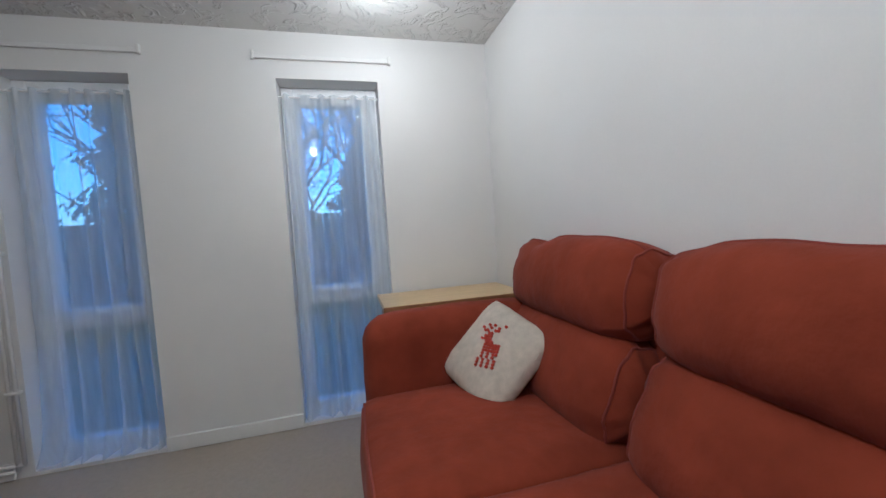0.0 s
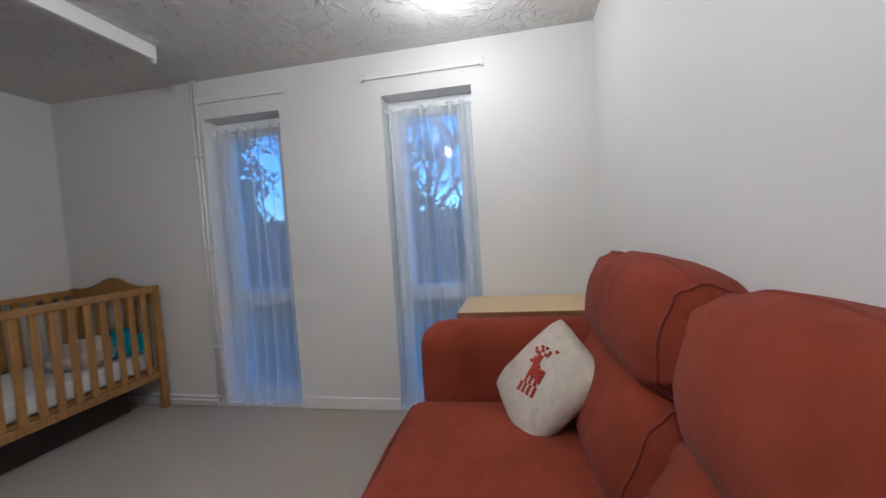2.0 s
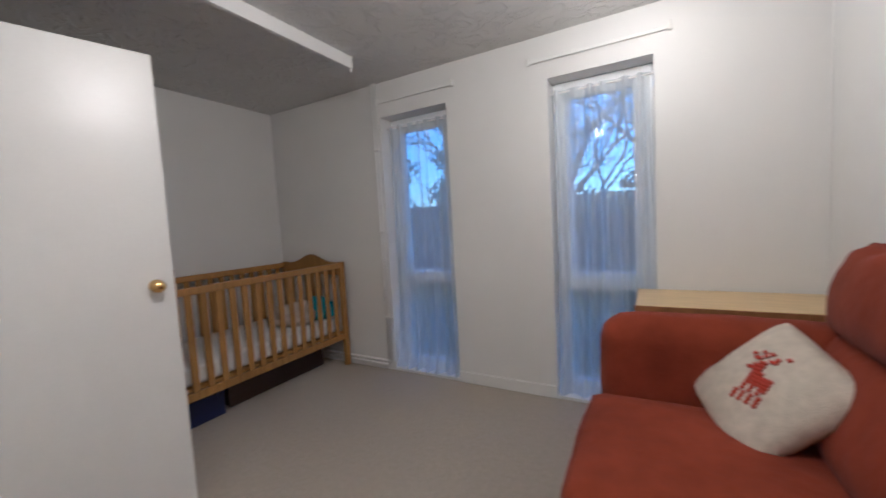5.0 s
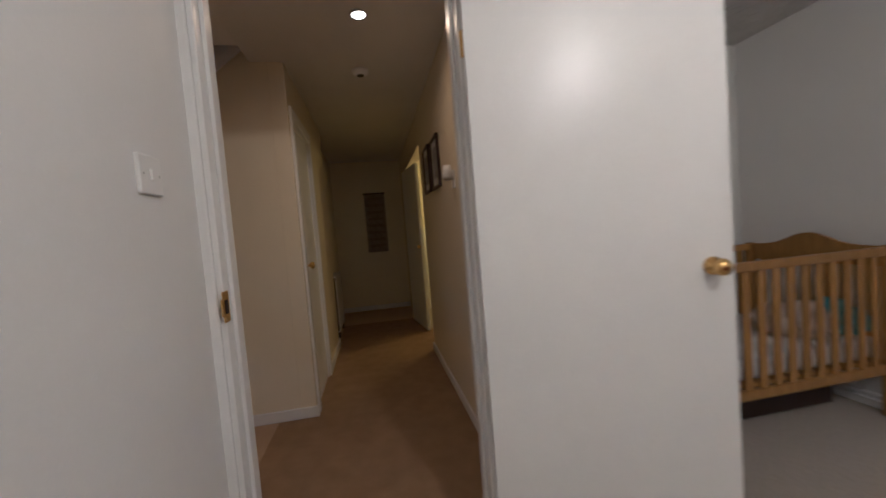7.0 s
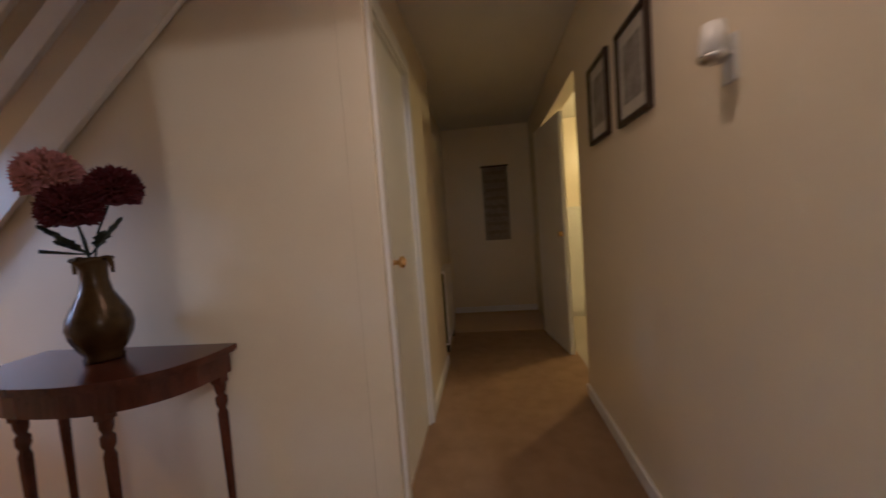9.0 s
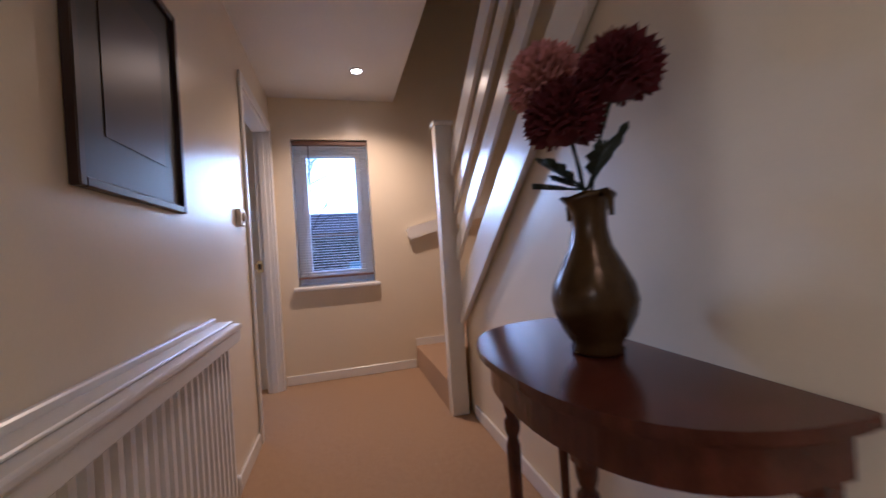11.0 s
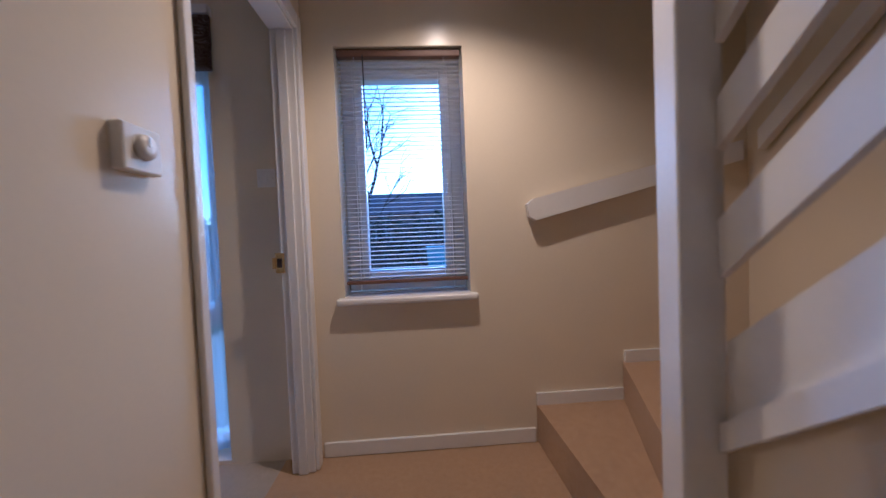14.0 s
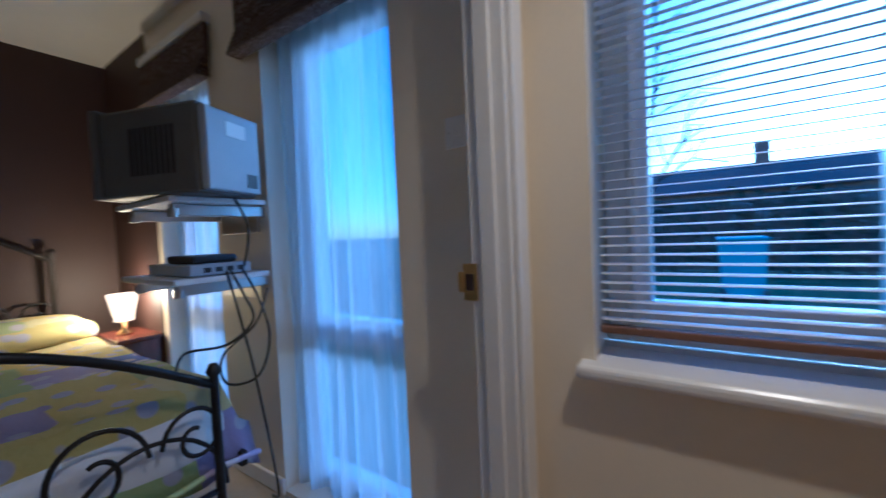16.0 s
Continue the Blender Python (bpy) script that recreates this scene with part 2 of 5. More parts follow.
# ---- structure ----
H = 2.32
W1, W2 = (-2.605, -2.012), (-1.292, -0.714)
WB = (-3.735, -3.118)
F1, F2 = (-2.54, -1.84), (-1.40, -0.76)
slab("floor_room", (-2.80, -3.13, -0.1), (0, 0, 0), CARPET, "grey-beige fitted carpet", "floor")
slab("floor_alcove", (-3.92, -2.0, -0.1), (-2.80, 0, 0), CARPET, "grey-beige fitted carpet in the alcove", "floor")
slab("floor_hall", (-7.6, -6.62, -0.1), (-2.8, -3.13, 0), HALLCARPET, "fawn fitted carpet in the hall", "floor")
# same carpet as the hall; these two slabs carry the shade as colour
slab("floor_corridor", (-6.72, -3.13, -0.1), (-2.80, -2.05, 0.001), SHADECARPET, "fawn fitted carpet in the corridor, coloured darker for its shade", "floor")
slab("floor_threshold", (-4.19, -3.36, -0.05), (-2.97, -3.13, 0.001), SHADECARPET, "fawn fitted carpet at the corridor corner, coloured darker for its shade", "floor")
slab("floor_end", (-7.6, -3.13, -0.1), (-6.72, -2.05, 0.001), HALLCARPET, "fawn carpet at the corridor end", "floor")
slab("floor_bedroom", (-2.8, -6.62, -0.1), (0.15, -3.23, 0), CARPET, "beige bedroom carpet", "floor")
slab("floor_far_room", (-7.6, -2.05, -0.1), (-4.0, 0.0, -0.001), CARPET, "carpet of a lit side room", "floor")
wall_x("wall_north", 0, 0.26, -4.04, 0.12, [(*W1, 0.02, 2.055), (*W2, 0.02, 2.055)], label="white painted outside wall with two tall windows")
wall_y("wall_east", 0, 0.12, -3.13, 0, label="white painted wall behind the sofa")
wall_x("wall_south", -3.23, -3.13, -2.80, 0.12, label="white painted wall with the light switch")
wall_y("wall_alcove_west", -4.04, -3.92, -2.0, 0, label="white painted alcove wall behind the cot")
wall_y("wall_door", -2.93, -2.80, -3.13, -2.0, [(-3.115, -2.31, 0, 2.02)], label="white painted wall with the room door")
wall_x("wall_corridor_north", -2.15, -2.0, -5.25, -2.93, [], material=HALLWALL, label="cream painted corridor wall with pictures")
wall_x("wall_corridor_far_north", -2.15, -2.05, -7.6, -6.68, [], material=HALLWALL, label="cream painted corridor wall")
slab("wall_corridor_lintel", (-6.68, -2.15, 2.02), (-5.25, -2.05, H), HALLWALL, "cream painted wall over a doorway", "wall")
wall_y("wall_corridor_end", -7.72, -7.6, -3.4, 0, material=HALLWALL, label="cream wall at the end of the corridor")
wall_x("wall_corridor_south", -3.22, -3.12, -5.85, -4.19, [(-4.93, -4.27, 0, 2.0)], material=HALLWALL, label="cream corridor wall with doors")
wall_x("wall_corridor_far_south", -3.32, -3.22, -7.6, -5.85, material=HALLWALL, label="cream corridor wall")
wall_y("wall_hall_east", -2.97, -2.87, -6.62, -3.23, [(-6.52, -5.685, 0, 2.02)], material=HALLWALL, label="cream silk painted hall wall with a doorway")
wall_x("wall_hall_south", -6.88, -6.62, -5.3, 0.12, [(*WB, 0.76, 1.985), (*F1, 0.02, 2.0), (*F2, 0.02, 2.0)], material=HALLWALL, top=4.6, label="cream outside wall with a small window")
wall_y("wall_stair_west", -5.3, -5.2, -6.62, -3.22, material=HALLWALL, top=4.6, label="cream stairwell wall")
CHOC = mat("chocolate_emulsion", (0.035, 0.016, 0.012), 0.6, var=0.08)
slab("wall_bedroom_return", (-0.70, -6.62, 0.0), (0.0, -6.616, 2.32), CHOC, "dark chocolate brown painted return of the feature wall", "wall")
wall_y("wall_bedroom_east", 0.0, 0.12, -6.62, -3.23, material=CHOC, label="dark chocolate brown feature wall")
wall_y("wall_far_room_west", -7.72, -7.6, 0.001, 0.1, material=HALLWALL)
wall_x("wall_far_room_north", 0.0, 0.1, -7.6, -4.05, material=HALLWALL, label="cream wall of a side room")
slab("ceiling_room", (-2.80, -3.13, H), (0, 0, H + 0.1), CEIL, "swirled white plaster ceiling", "ceiling")
slab("ceiling_alcove", (-3.92, -2.0, H), (-2.80, 0, H + 0.1), CEIL, "swirled white plaster ceiling of the alcove", "ceiling")
slab("ceiling_corridor", (-7.6, -3.32, H), (-2.80, -2.001, H + 0.1), CEILP, "plain painted corridor ceiling", "ceiling")
slab("ceiling_hall", (-3.98, -6.62, H), (-2.96, -3.321, H + 0.12), CEILP, "plain white hall ceiling", "ceiling")
slab("ceiling_stairwell", (-5.3, -6.88, 4.6), (-2.8, -3.1, 4.7), CEILP, "white stairwell ceiling", "ceiling")
slab("wall_stairwell_east", (-3.98, -6.62, H + 0.13), (-3.88, -3.22, 4.6), HALLWALL, "cream wall above the hall ceiling", "wall")
slab("wall_stairwell_north", (-5.3, -3.22, H + 0.13), (-3.88, -3.12, 4.6), HALLWALL, "cream wall at the head of the stairs", "wall")
slab("ceiling_bedroom", (-2.87, -6.62, H), (0.0, -3.23, H + 0.1), CEILP, "plain bedroom ceiling", "ceiling")
slab("ceiling_far_room", (-7.6, -1.999, H), (-4.05, 0.0, H + 0.1), CEILP, "plain ceiling of a side room", "ceiling")


def board(name, path, h, depth, label, material=GLOSS, cat="skirting"):
    """Skirting along straight runs ((x0, y0), (x1, y1), (nx, ny))."""
    bm = bmn()
    for (ax, ay), (bx, by), (nx, ny) in path:
        lo = (min(ax, bx, ax + nx * depth, bx + nx * depth), min(ay, by, ay + ny * depth, by + ny * depth), 0.001)
        hi = (max(ax, bx, ax + nx * depth, bx + nx * depth), max(ay, by, ay + ny * depth, by + ny * depth), h)
        box(bm, lo, hi, 0.004, 1)
    return tagged(part(name, bm, material), label, cat, kind="structure")


board("baseboard_north", [((W1[1], 0), (W2[0], 0), (0, -1)), ((W2[1], 0), (0, 0), (0, -1)), ((-3.92, 0), (-2.68, 0), (0, -1))], 0.085, 0.015, "white gloss skirting board")
board("baseboard_east", [((0, -3.13), (0, -0.016), (-1, 0))], 0.085, 0.015, "white gloss skirting board")
board("baseboard_south", [((-2.74, -3.13), (-0.016, -3.13), (0, 1))], 0.085, 0.015, "white gloss skirting board")
board("baseboard_alcove", [((-3.92, -1.98), (-3.92, -0.016), (1, 0))], 0.085, 0.015, "white gloss skirting board")
board("baseboard_corridor_north", [((-5.25, -2.15), (-2.955, -2.15), (0, -1))], 0.075, 0.014, "white gloss skirting board")
board("baseboard_corridor_end", [((-7.6, -3.2), (-7.6, -2.16), (1, 0))], 0.075, 0.014, "white gloss skirting board")
board("baseboard_corridor_south", [((-5.85, -3.12), (-5.0, -3.12), (0, 1)), ((-4.21, -3.12), (-4.19, -3.12), (0, 1))], 0.075, 0.014, "white gloss skirting board")
board("baseboard_hall_west", [((-4.19, -5.5), (-4.19, -3.106), (1, 0))], 0.075, 0.014, "white gloss skirting board")
board("baseboard_hall_south", [((-4.04, -6.62), (-2.985, -6.62), (0, 1))], 0.075, 0.014, "white gloss skirting board")
board("baseboard_hall_east", [((-2.97, -5.634), (-2.97, -3.25), (-1, 0))], 0.075, 0.014, "white gloss skirting board")
board("baseboard_bedroom", [((F1[1], -6.62), (F2[0], -6.62), (0, 1))], 0.075, 0.014, "white gloss skirting board")


# ---- doors ----
def lining_y(name, x0, x1, y0, y1, z1, label, faces=(True, True), near=0.06):
    """Frame and architraves of a doorway in a wall that runs along y."""
    th, aw, ad = 0.025, 0.06, 0.016
    e = thing(name, (x0, y0, 0), label, "door frame", kind="structure")
    inv = Matrix.Translation((-x0, -y0, 0))
    for lo, hi in (((x0, y0, 0.002), (x1, y0 + th, z1)), ((x0, y1 - th, 0.002), (x1, y1, z1)), ((x0, y0 + th, z1 - th), (x1, y1 - th, z1))):
        b = box(bmn(), lo, hi, 0.003, 1)
        bmesh.ops.transform(b, matrix=inv, verts=b.verts)
        part("jamb", b, GLOSS, e)
    xm = (x0 + x1) / 2
    for lo, hi in (((xm - 0.02, y0 + th, 0.002), (xm + 0.02, y0 + th + 0.012, z1 - th)), ((xm - 0.02, y1 - th - 0.012, 0.002), (xm + 0.02, y1 - th, z1 - th))):
        b = box(bmn(), lo, hi, 0.002, 1)
        bmesh.ops.transform(b, matrix=inv, verts=b.verts)
        part("door_stop", b, GLOSS, e)
    for on, xa, xb in ((faces[0], x0 - ad, x0), (faces[1], x1, x1 + ad)):
        if not on:
            continue
        for lo, hi in (((xa, y0 - aw + 0.012, 0.002), (xb, y0 + 0.012, z1 + aw)), ((xa, y1 - 0.012, 0.002), (xb, y1 + near - 0.012, z1 + aw)), ((xa, y0 + 0.012, z1 - 0.012), (xb, y1 - 0.012, z1 + aw))):
            b = box(bmn(), lo, hi, 0.005, 2)
            bmesh.ops.transform(b, matrix=inv, verts=b.verts)
            part("architrave", b, GLOSS, e)
    return e


def knob(parent, x, z, side):
    m = pose(x, side * 0.02, z, -90 * side, 0, 0)
    part("handle", lathe(bmn(), [(0.028, 0.0), (0.028, 0.006), (0.011, 0.010), (0.010, 0.028), (0.020, 0.034), (0.026, 0.046), (0.022, 0.058), (0.008, 0.063)], 18, m), BRASS, parent, "polished brass knob", True)


def leaf(name, at, rz, w, label, h=1.97):
    d = thing(name, at, label, "door", kind="structure", rz=rz)
    slab_ob = part("door_leaf", box(bmn(), (0, -0.019, 0.008), (w, 0.019, h), 0.002, 1), DOORP, d)
    knob(d, w - 0.065, 1.0, 1)
    knob(d, w - 0.065, 1.0, -1)
    part("latch_plate", box(bmn(), (w - 0.001, -0.012, 0.94), (w + 0.003, 0.012, 1.06)), BRASS, d)
    for z in (0.2, 1.75):
        part("hinge", lathe(bmn(), [(0.006, -0.04), (0.006, 0.04)], 8, pose(-0.004, 0.02, z)), BRASS, d)
    return d


def strike(name, at, label, ny):
    s = thing(name, at, label, "strike plate")
    part("plate", box(bmn(), (-0.02, 0, -0.045), (0.02, 0.004 * ny, 0.045), 0.001, 1), BRASS, s)
    part("keep", box(bmn(), (-0.009, 0.003 * ny, -0.02), (0.012, 0.0055 * ny, 0.02)), DARKWOOD, s, "dark latch hole")
    part("lip", box(bmn(), (0.018, 0, -0.025), (0.034, 0.006 * ny, 0.025), 0.002, 1), BRASS, s)


lining_y("door_frame_room", -2.932, -2.798, -3.117, -2.308, 2.022, "white gloss painted door frame", (True, True))
leaf("door_room", (-2.765, -2.325, 0), math.degrees(math.atan2(0.74, 0.185)), 0.762, "flat white painted door standing wide open")
strike("strike_plate", (-2.80, -3.091, 1.0), "small brass strike plate in the door jamb", 1)
lining_y("door_frame_bedroom", -2.972, -2.868, -6.522, -5.683, 2.022, "white gloss painted door frame", (True, False), 0.034)
leaf("door_bedroom", (-2.845, -5.695, 0), 72, 0.762, "flat white painted bedroom door standing open")
strike("strike_plate", (-2.865, -6.496, 0.97), "small brass strike plate in the bedroom door jamb", 1)


def closed_door(name, x0, x1, y, label, ny):
    d = thing(name, (x0, y, 0), label, "door", kind="structure")
    w = x1 - x0
    part("door_leaf", box(bmn(), (0.03, -0.05 * ny, 0.008), (w - 0.03, -0.014 * ny, 1.965), 0.002, 1), DOORP, d)
    for lo, hi in (((-0.045, 0, 0.002), (0.012, 0.016 * ny, 2.06)), ((w - 0.012, 0, 0.002), (w + 0.045, 0.016 * ny, 2.06)), ((0.012, 0, 1.985), (w - 0.012, 0.016 * ny, 2.06))):
        part("architrave", box(bmn(), lo, hi, 0.004, 1), GLOSS, d)
    for lo, hi in (((0, -0.09 * ny, 0.002), (0.028, 0, 1.995)), ((w - 0.028, -0.09 * ny, 0.002), (w, 0, 1.995)), ((0.028, -0.09 * ny, 1.968), (w - 0.028, 0, 1.995))):
        part("jamb", box(bmn(), lo, hi), GLOSS, d)
    m = pose(w - 0.095, -0.014 * ny, 1.0, -90 * ny, 0, 0)
    part("handle", lathe(bmn(), [(0.026, 0), (0.026, 0.006), (0.010, 0.01), (0.010, 0.03), (0.022, 0.036), (0.026, 0.05), (0.01, 0.062)], 16, m), BRASS, d, "polished brass knob", True)
    return d


closed_door("door_cupboard", -4.93, -4.27, -3.12, "closed flat cream cupboard door with a brass knob", 1)


# ---- windows ----
def frame_box(parent, x0, x1, z0, z1, y0, y1, w, name="window_frame", material=None):
    material = material or UPVC
    for lo, hi in (((x0, y0, z0), (x0 + w, y1, z1)), ((x1 - w, y0, z0), (x1, y1, z1)), ((x0 + w, y0, z0), (x1 - w, y1, z0 + w)), ((x0 + w, y0, z1 - w), (x1 - w, y1, z1))):
        part(name, box(bmn(), lo, hi, 0.006, 2), material, parent)


def pane(parent, x0, x1, z0, z1, y):
    p = part("pane", box(bmn(), (x0, y - 0.003, z0), (x1, y + 0.003, z1)), GLASS, parent, "clear glass pane")
    p.visible_shadow = False


def tall_window(name, xs, y, z1, transom, label):
    x0, x1 = xs
    e = thing(name, (0, 0, 0), label, "window", kind="structure")
    frame_box(e, x0 + 0.002, x1 - 0.002, 0.022, z1 - 0.002, y - 0.035, y + 0.035, 0.065)
    frame_box(e, x0 + 0.068, x1 - 0.068, transom, z1 - 0.068, y - 0.045, y + 0.025, 0.04, "sash")
    part("transom", box(bmn(), (x0 + 0.068, y - 0.034, transom - 0.07), (x1 - 0.068, y + 0.034, transom - 0.001), 0.006, 2), UPVC, e)
    pane(e, x0 + 0.108, x1 - 0.108, transom + 0.04, z1 - 0.108, y)
    pane(e, x0 + 0.067, x1 - 0.067, 0.087, transom - 0.07, y)
    return e


tall_window("window_1", W1, 0.17, 2.055, 0.78, "tall white plastic framed window with a low transom")
tall_window("window_2", W2, 0.17, 2.055, 0.78, "tall white plastic framed window with a low transom")
tall_window("window_3", F1, -6.79, 2.0, 0.72, "tall white framed bedroom window")
tall_window("window_4", F2, -6.79, 2.0, 0.72, "tall white framed bedroom window")


def curtain(name, x0, x1, y, z0, z1, label, folds=9, amp=0.022, seed=1, flare=0.0):
    rng = random.Random(seed)
    ph = [rng.uniform(0, 6.28) for _ in range(6)]
    bm = bmn()
    nx, nz = folds * 10, 26
    grid = []
    for j in range(nz + 1):
        v = j / nz
        z = z0 + (z1 - z0) * v
        row = []
        for i in range(nx + 1):
            u = i / nx
            w = math.sin(u * folds * 6.283 + ph[0] + 0.8 * math.sin(v * 2.2 + ph[1])) + 0.5 * math.sin(u * folds * 2.9 * 3.1 + ph[2] + v)
            a = amp * (0.55 + 0.6 * (1 - v)) * w
            spread = flare * (1 - v) ** 3
            xx = x0 - spread + (x1 - x0 + 2 * spread) * u + 0.008 * math.sin(v * 5 + u * 14 + ph[3])
            lift = 0.012 * math.sin(u * 17 + ph[4]) if j == 0 else 0
            row.append(bm.verts.new((xx, y + a - (0.05 * max(0, 0.06 - v) / 0.06 if flare else 0), z + abs(lift))))
        grid.append(row)
    for j in range(nz):
        for i in range(nx):
            bm.faces.new((grid[j][i], grid[j][i + 1], grid[j + 1][i + 1], grid[j + 1][i]))
    e = thing(name, (0, 0, 0), label, "curtain", "voile curtains")
    c = part("cloth", bm, VOILE, e, "", True)
    part("rod", tube(bmn(), [(x0 - 0.01, y, z1 - 0.015), (x1 + 0.01, y, z1 - 0.015)], 0.006), GLOSS, e, "thin white curtain rod")
    return e


curtain("voile_curtain", W1[0] + 0.01, W1[1] - 0.01, 0.075, 0.022, 1.99, "white sheer voile curtain in the tall window", 7, 0.034, 3, 0.03)
curtain("voile_curtain", W2[0] + 0.01, W2[1] - 0.01, 0.075, 0.022, 1.99, "white sheer voile curtain in the tall window", 6, 0.034, 8, 0.025)
curtain("voile_curtain", F1[0] + 0.01, F1[1] - 0.01, -6.70, 0.022, 1.96, "white sheer voile curtain in the bedroom window", 7, 0.022, 12)
curtain("voile_curtain", F2[0] + 0.01, F2[1] - 0.01, -6.70, 0.022, 1.96, "white sheer voile curtain in the bedroom window", 7, 0.022, 15)

for rx0, rx1 in ((-2.62, -1.947), (-1.40, -0.637)):
    r = thing("curtain_rail", (rx0, 0, 2.17), "slim white curtain rail fixed above the window", "curtain rail", "curtain rails")
    part("track", box(bmn(), (0, -0.022, -0.012), (rx1 - rx0, -0.008, 0.008), 0.002, 1), GLOSS, r)
    for k in range(4):
        x = 0.04 + k * (rx1 - rx0 - 0.08) / 3
        part("bracket", box(bmn(), (x - 0.012, -0.008, -0.004), (x + 0.012, 0, 0.018), 0.001, 1), WHITEP, r)
    for x in (0, rx1 - rx0):
        part("end_stop", box(bmn(), (x - 0.008, -0.026, -0.020), (x + 0.008, -0.004, 0.030), 0.003, 1), WHITEP, r)

# small hall window with a blind
wb = thing("window_5", (0, 0, 0), "small white plastic framed hall window", "window", kind="structure")
frame_box(wb, WB[0] + 0.002, WB[1] - 0.002, 0.79, 1.983, -6.83, -6.77, 0.06)
frame_box(wb, WB[0] + 0.064, WB[1] - 0.064, 0.852, 1.921, -6.82, -6.75, 0.045, "sash")
pane(wb, WB[0] + 0.11, WB[1] - 0.11, 0.898, 1.876, -6.79)
part("handle", box(bmn(), (WB[0] + 0.075, -6.75, 1.28), (WB[0] + 0.092, -6.725, 1.40), 0.004, 2), WHITEP, wb, "white window handle")
part("window_sill", box(bmn(), (WB[0] - 0.035, -6.755, 0.745), (WB[1] + 0.035, -6.572, 0.779), 0.012, 3), GLOSS, wb, "glossy white rounded window board")
part("reveal_bottom", box(bmn(), (WB[0] + 0.001, -6.77, 0.764), (WB[1] - 0.001, -6.756, 0.789)), GLOSS, wb)
BLIND = mat("pale_slat_paint", (0.72, 0.73, 0.76), 0.35, var=0.02)
BLINDWOOD = mat("brown_blind_rail", (0.16, 0.085, 0.05), 0.5, var=0.15)
vb = thing("venetian_blind", (0, -6.66, 0), "pale venetian blind with brown rails, slats open", "blind")
part("head_rail", box(bmn(), (WB[0] + 0.008, -0.02, 1.945), (WB[1] - 0.008, 0.02, 1.98), 0.003, 1), BLINDWOOD, vb, "brown head rail")
part("bottom_rail", box(bmn(), (WB[0] + 0.008, -0.014, 0.838), (WB[1] - 0.008, 0.014, 0.856), 0.004, 2), BLINDWOOD, vb, "brown bottom rail")
sb = bmn()
for a, b in ((-0.012, -0.006), (-0.006, 0.0), (0.0, 0.006), (0.006, 0.012)):
    za, zb = 0.0016 * (1 - (a / 0.012) ** 2) - a * 0.12, 0.0016 * (1 - (b / 0.012) ** 2) - b * 0.12
    vs = [sb.verts.new(p) for p in ((WB[0] + 0.012, a, za), (WB[1] - 0.012, a, za), (WB[1] - 0.012, b, zb), (WB[0] + 0.012, b, zb))]
    sb.faces.new(vs)
    vs = [sb.verts.new(p) for p in ((WB[0] + 0.012, a, za - 0.0008), (WB[1] - 0.012, a, za - 0.0008), (WB[1] - 0.012, b, zb - 0.0008), (WB[0] + 0.012, b, zb - 0.0008))]
    sb.faces.new(vs[::-1])
slat = part("slat", sb, BLIND, vb, "", True, pose(0, 0, 0.872))
z = 0.872 + 0.0215
while z < 1.94:
    o = bpy.data.objects.new("slat", slat.data)
    scene.collection.objects.link(o)
    o.parent, o.location = vb, (0, 0, z)
    z += 0.0215
for x in (WB[0] + 0.09, WB[1] - 0.09):
    for y in (-0.013, 0.013):
        part("cord", tube(bmn(), [(x, y, 0.84), (x, y, 1.95)], 0.0009, 5), WHITEP, vb)
part("wand", tube(bmn(), [(WB[1] - 0.135, 0.028, 1.95), (WB[1] - 0.137, 0.03, 1.50)], 0.0035, 6), BLACK, vb, "dark tilt wand")

# ---- room things ----
# sofa along the east wall
sofa = thing("sofa", (0, 0, 0), "terracotta red two-seat fabric sofa with loose cushions", "sofa")


def soft(name, lo, hi, bev, parent, puff=0.02, material=None, seed=0, rot=None, label=""):
    """Upholstered block with rounded edges, swell and slight creases."""
    bm = bmn()
    c = [(a + b) / 2 for a, b in zip(lo, hi)]
    s = [abs(b - a) / 2 for a, b in zip(lo, hi)]
    r = bmesh.ops.create_cube(bm, size=2)
    bmesh.ops.subdivide_edges(bm, edges=bm.edges, cuts=13, use_grid_fill=True)
    for v in bm.verts:
        p = v.co.copy()
        q = Vector([p[i] * s[i] for i in range(3)])
        inner = Vector([max(-s[i] + bev, min(s[i] - bev, q[i])) for i in range(3)])
        d = q - inner
        if d.length > 1e-6:
            q = inner + d.normalized() * bev
        u = [1 - p[i] ** 2 for i in range(3)]
        for i in range(3):
            j, k = (i + 1) % 3, (i + 2) % 3
            q[i] += puff * p[i] * max(0, u[j]) * max(0, u[k])
        n = noise.fractal(Vector((q.x * 5 + seed, q.y * 5, q.z * 5)), 1, 2, 3)
        q *= 1 + 0.016 * n
        if rot is not None:
            q = rot @ q
        v.co = q + Vector(c)
    bmesh.ops.recalc_face_normals(bm, faces=bm.faces)
    return part(name, bm, material or SOFA, parent, label, True)


SX, SY0, SY1 = -0.93, -2.28, -0.62
part("base", box(bmn(), (SX + 0.02, SY0 + 0.02, 0.05), (-0.03, SY1 - 0.02, 0.28), 0.02, 3), SOFA, sofa, "", True)
for fx in (SX + 0.08, -0.10):
    for fy in (SY0 + 0.08, SY1 - 0.08):
        part("foot", lathe(bmn(), [(0.02, 0), (0.028, 0.052)], 12, pose(fx, fy, 0)), DARKWOOD, sofa)
part("back", box(bmn(), (-0.11, SY0 + 0.02, 0.27), (-0.02, SY1 - 0.02, 0.86), 0.03, 4), SOFA, sofa, "", True)
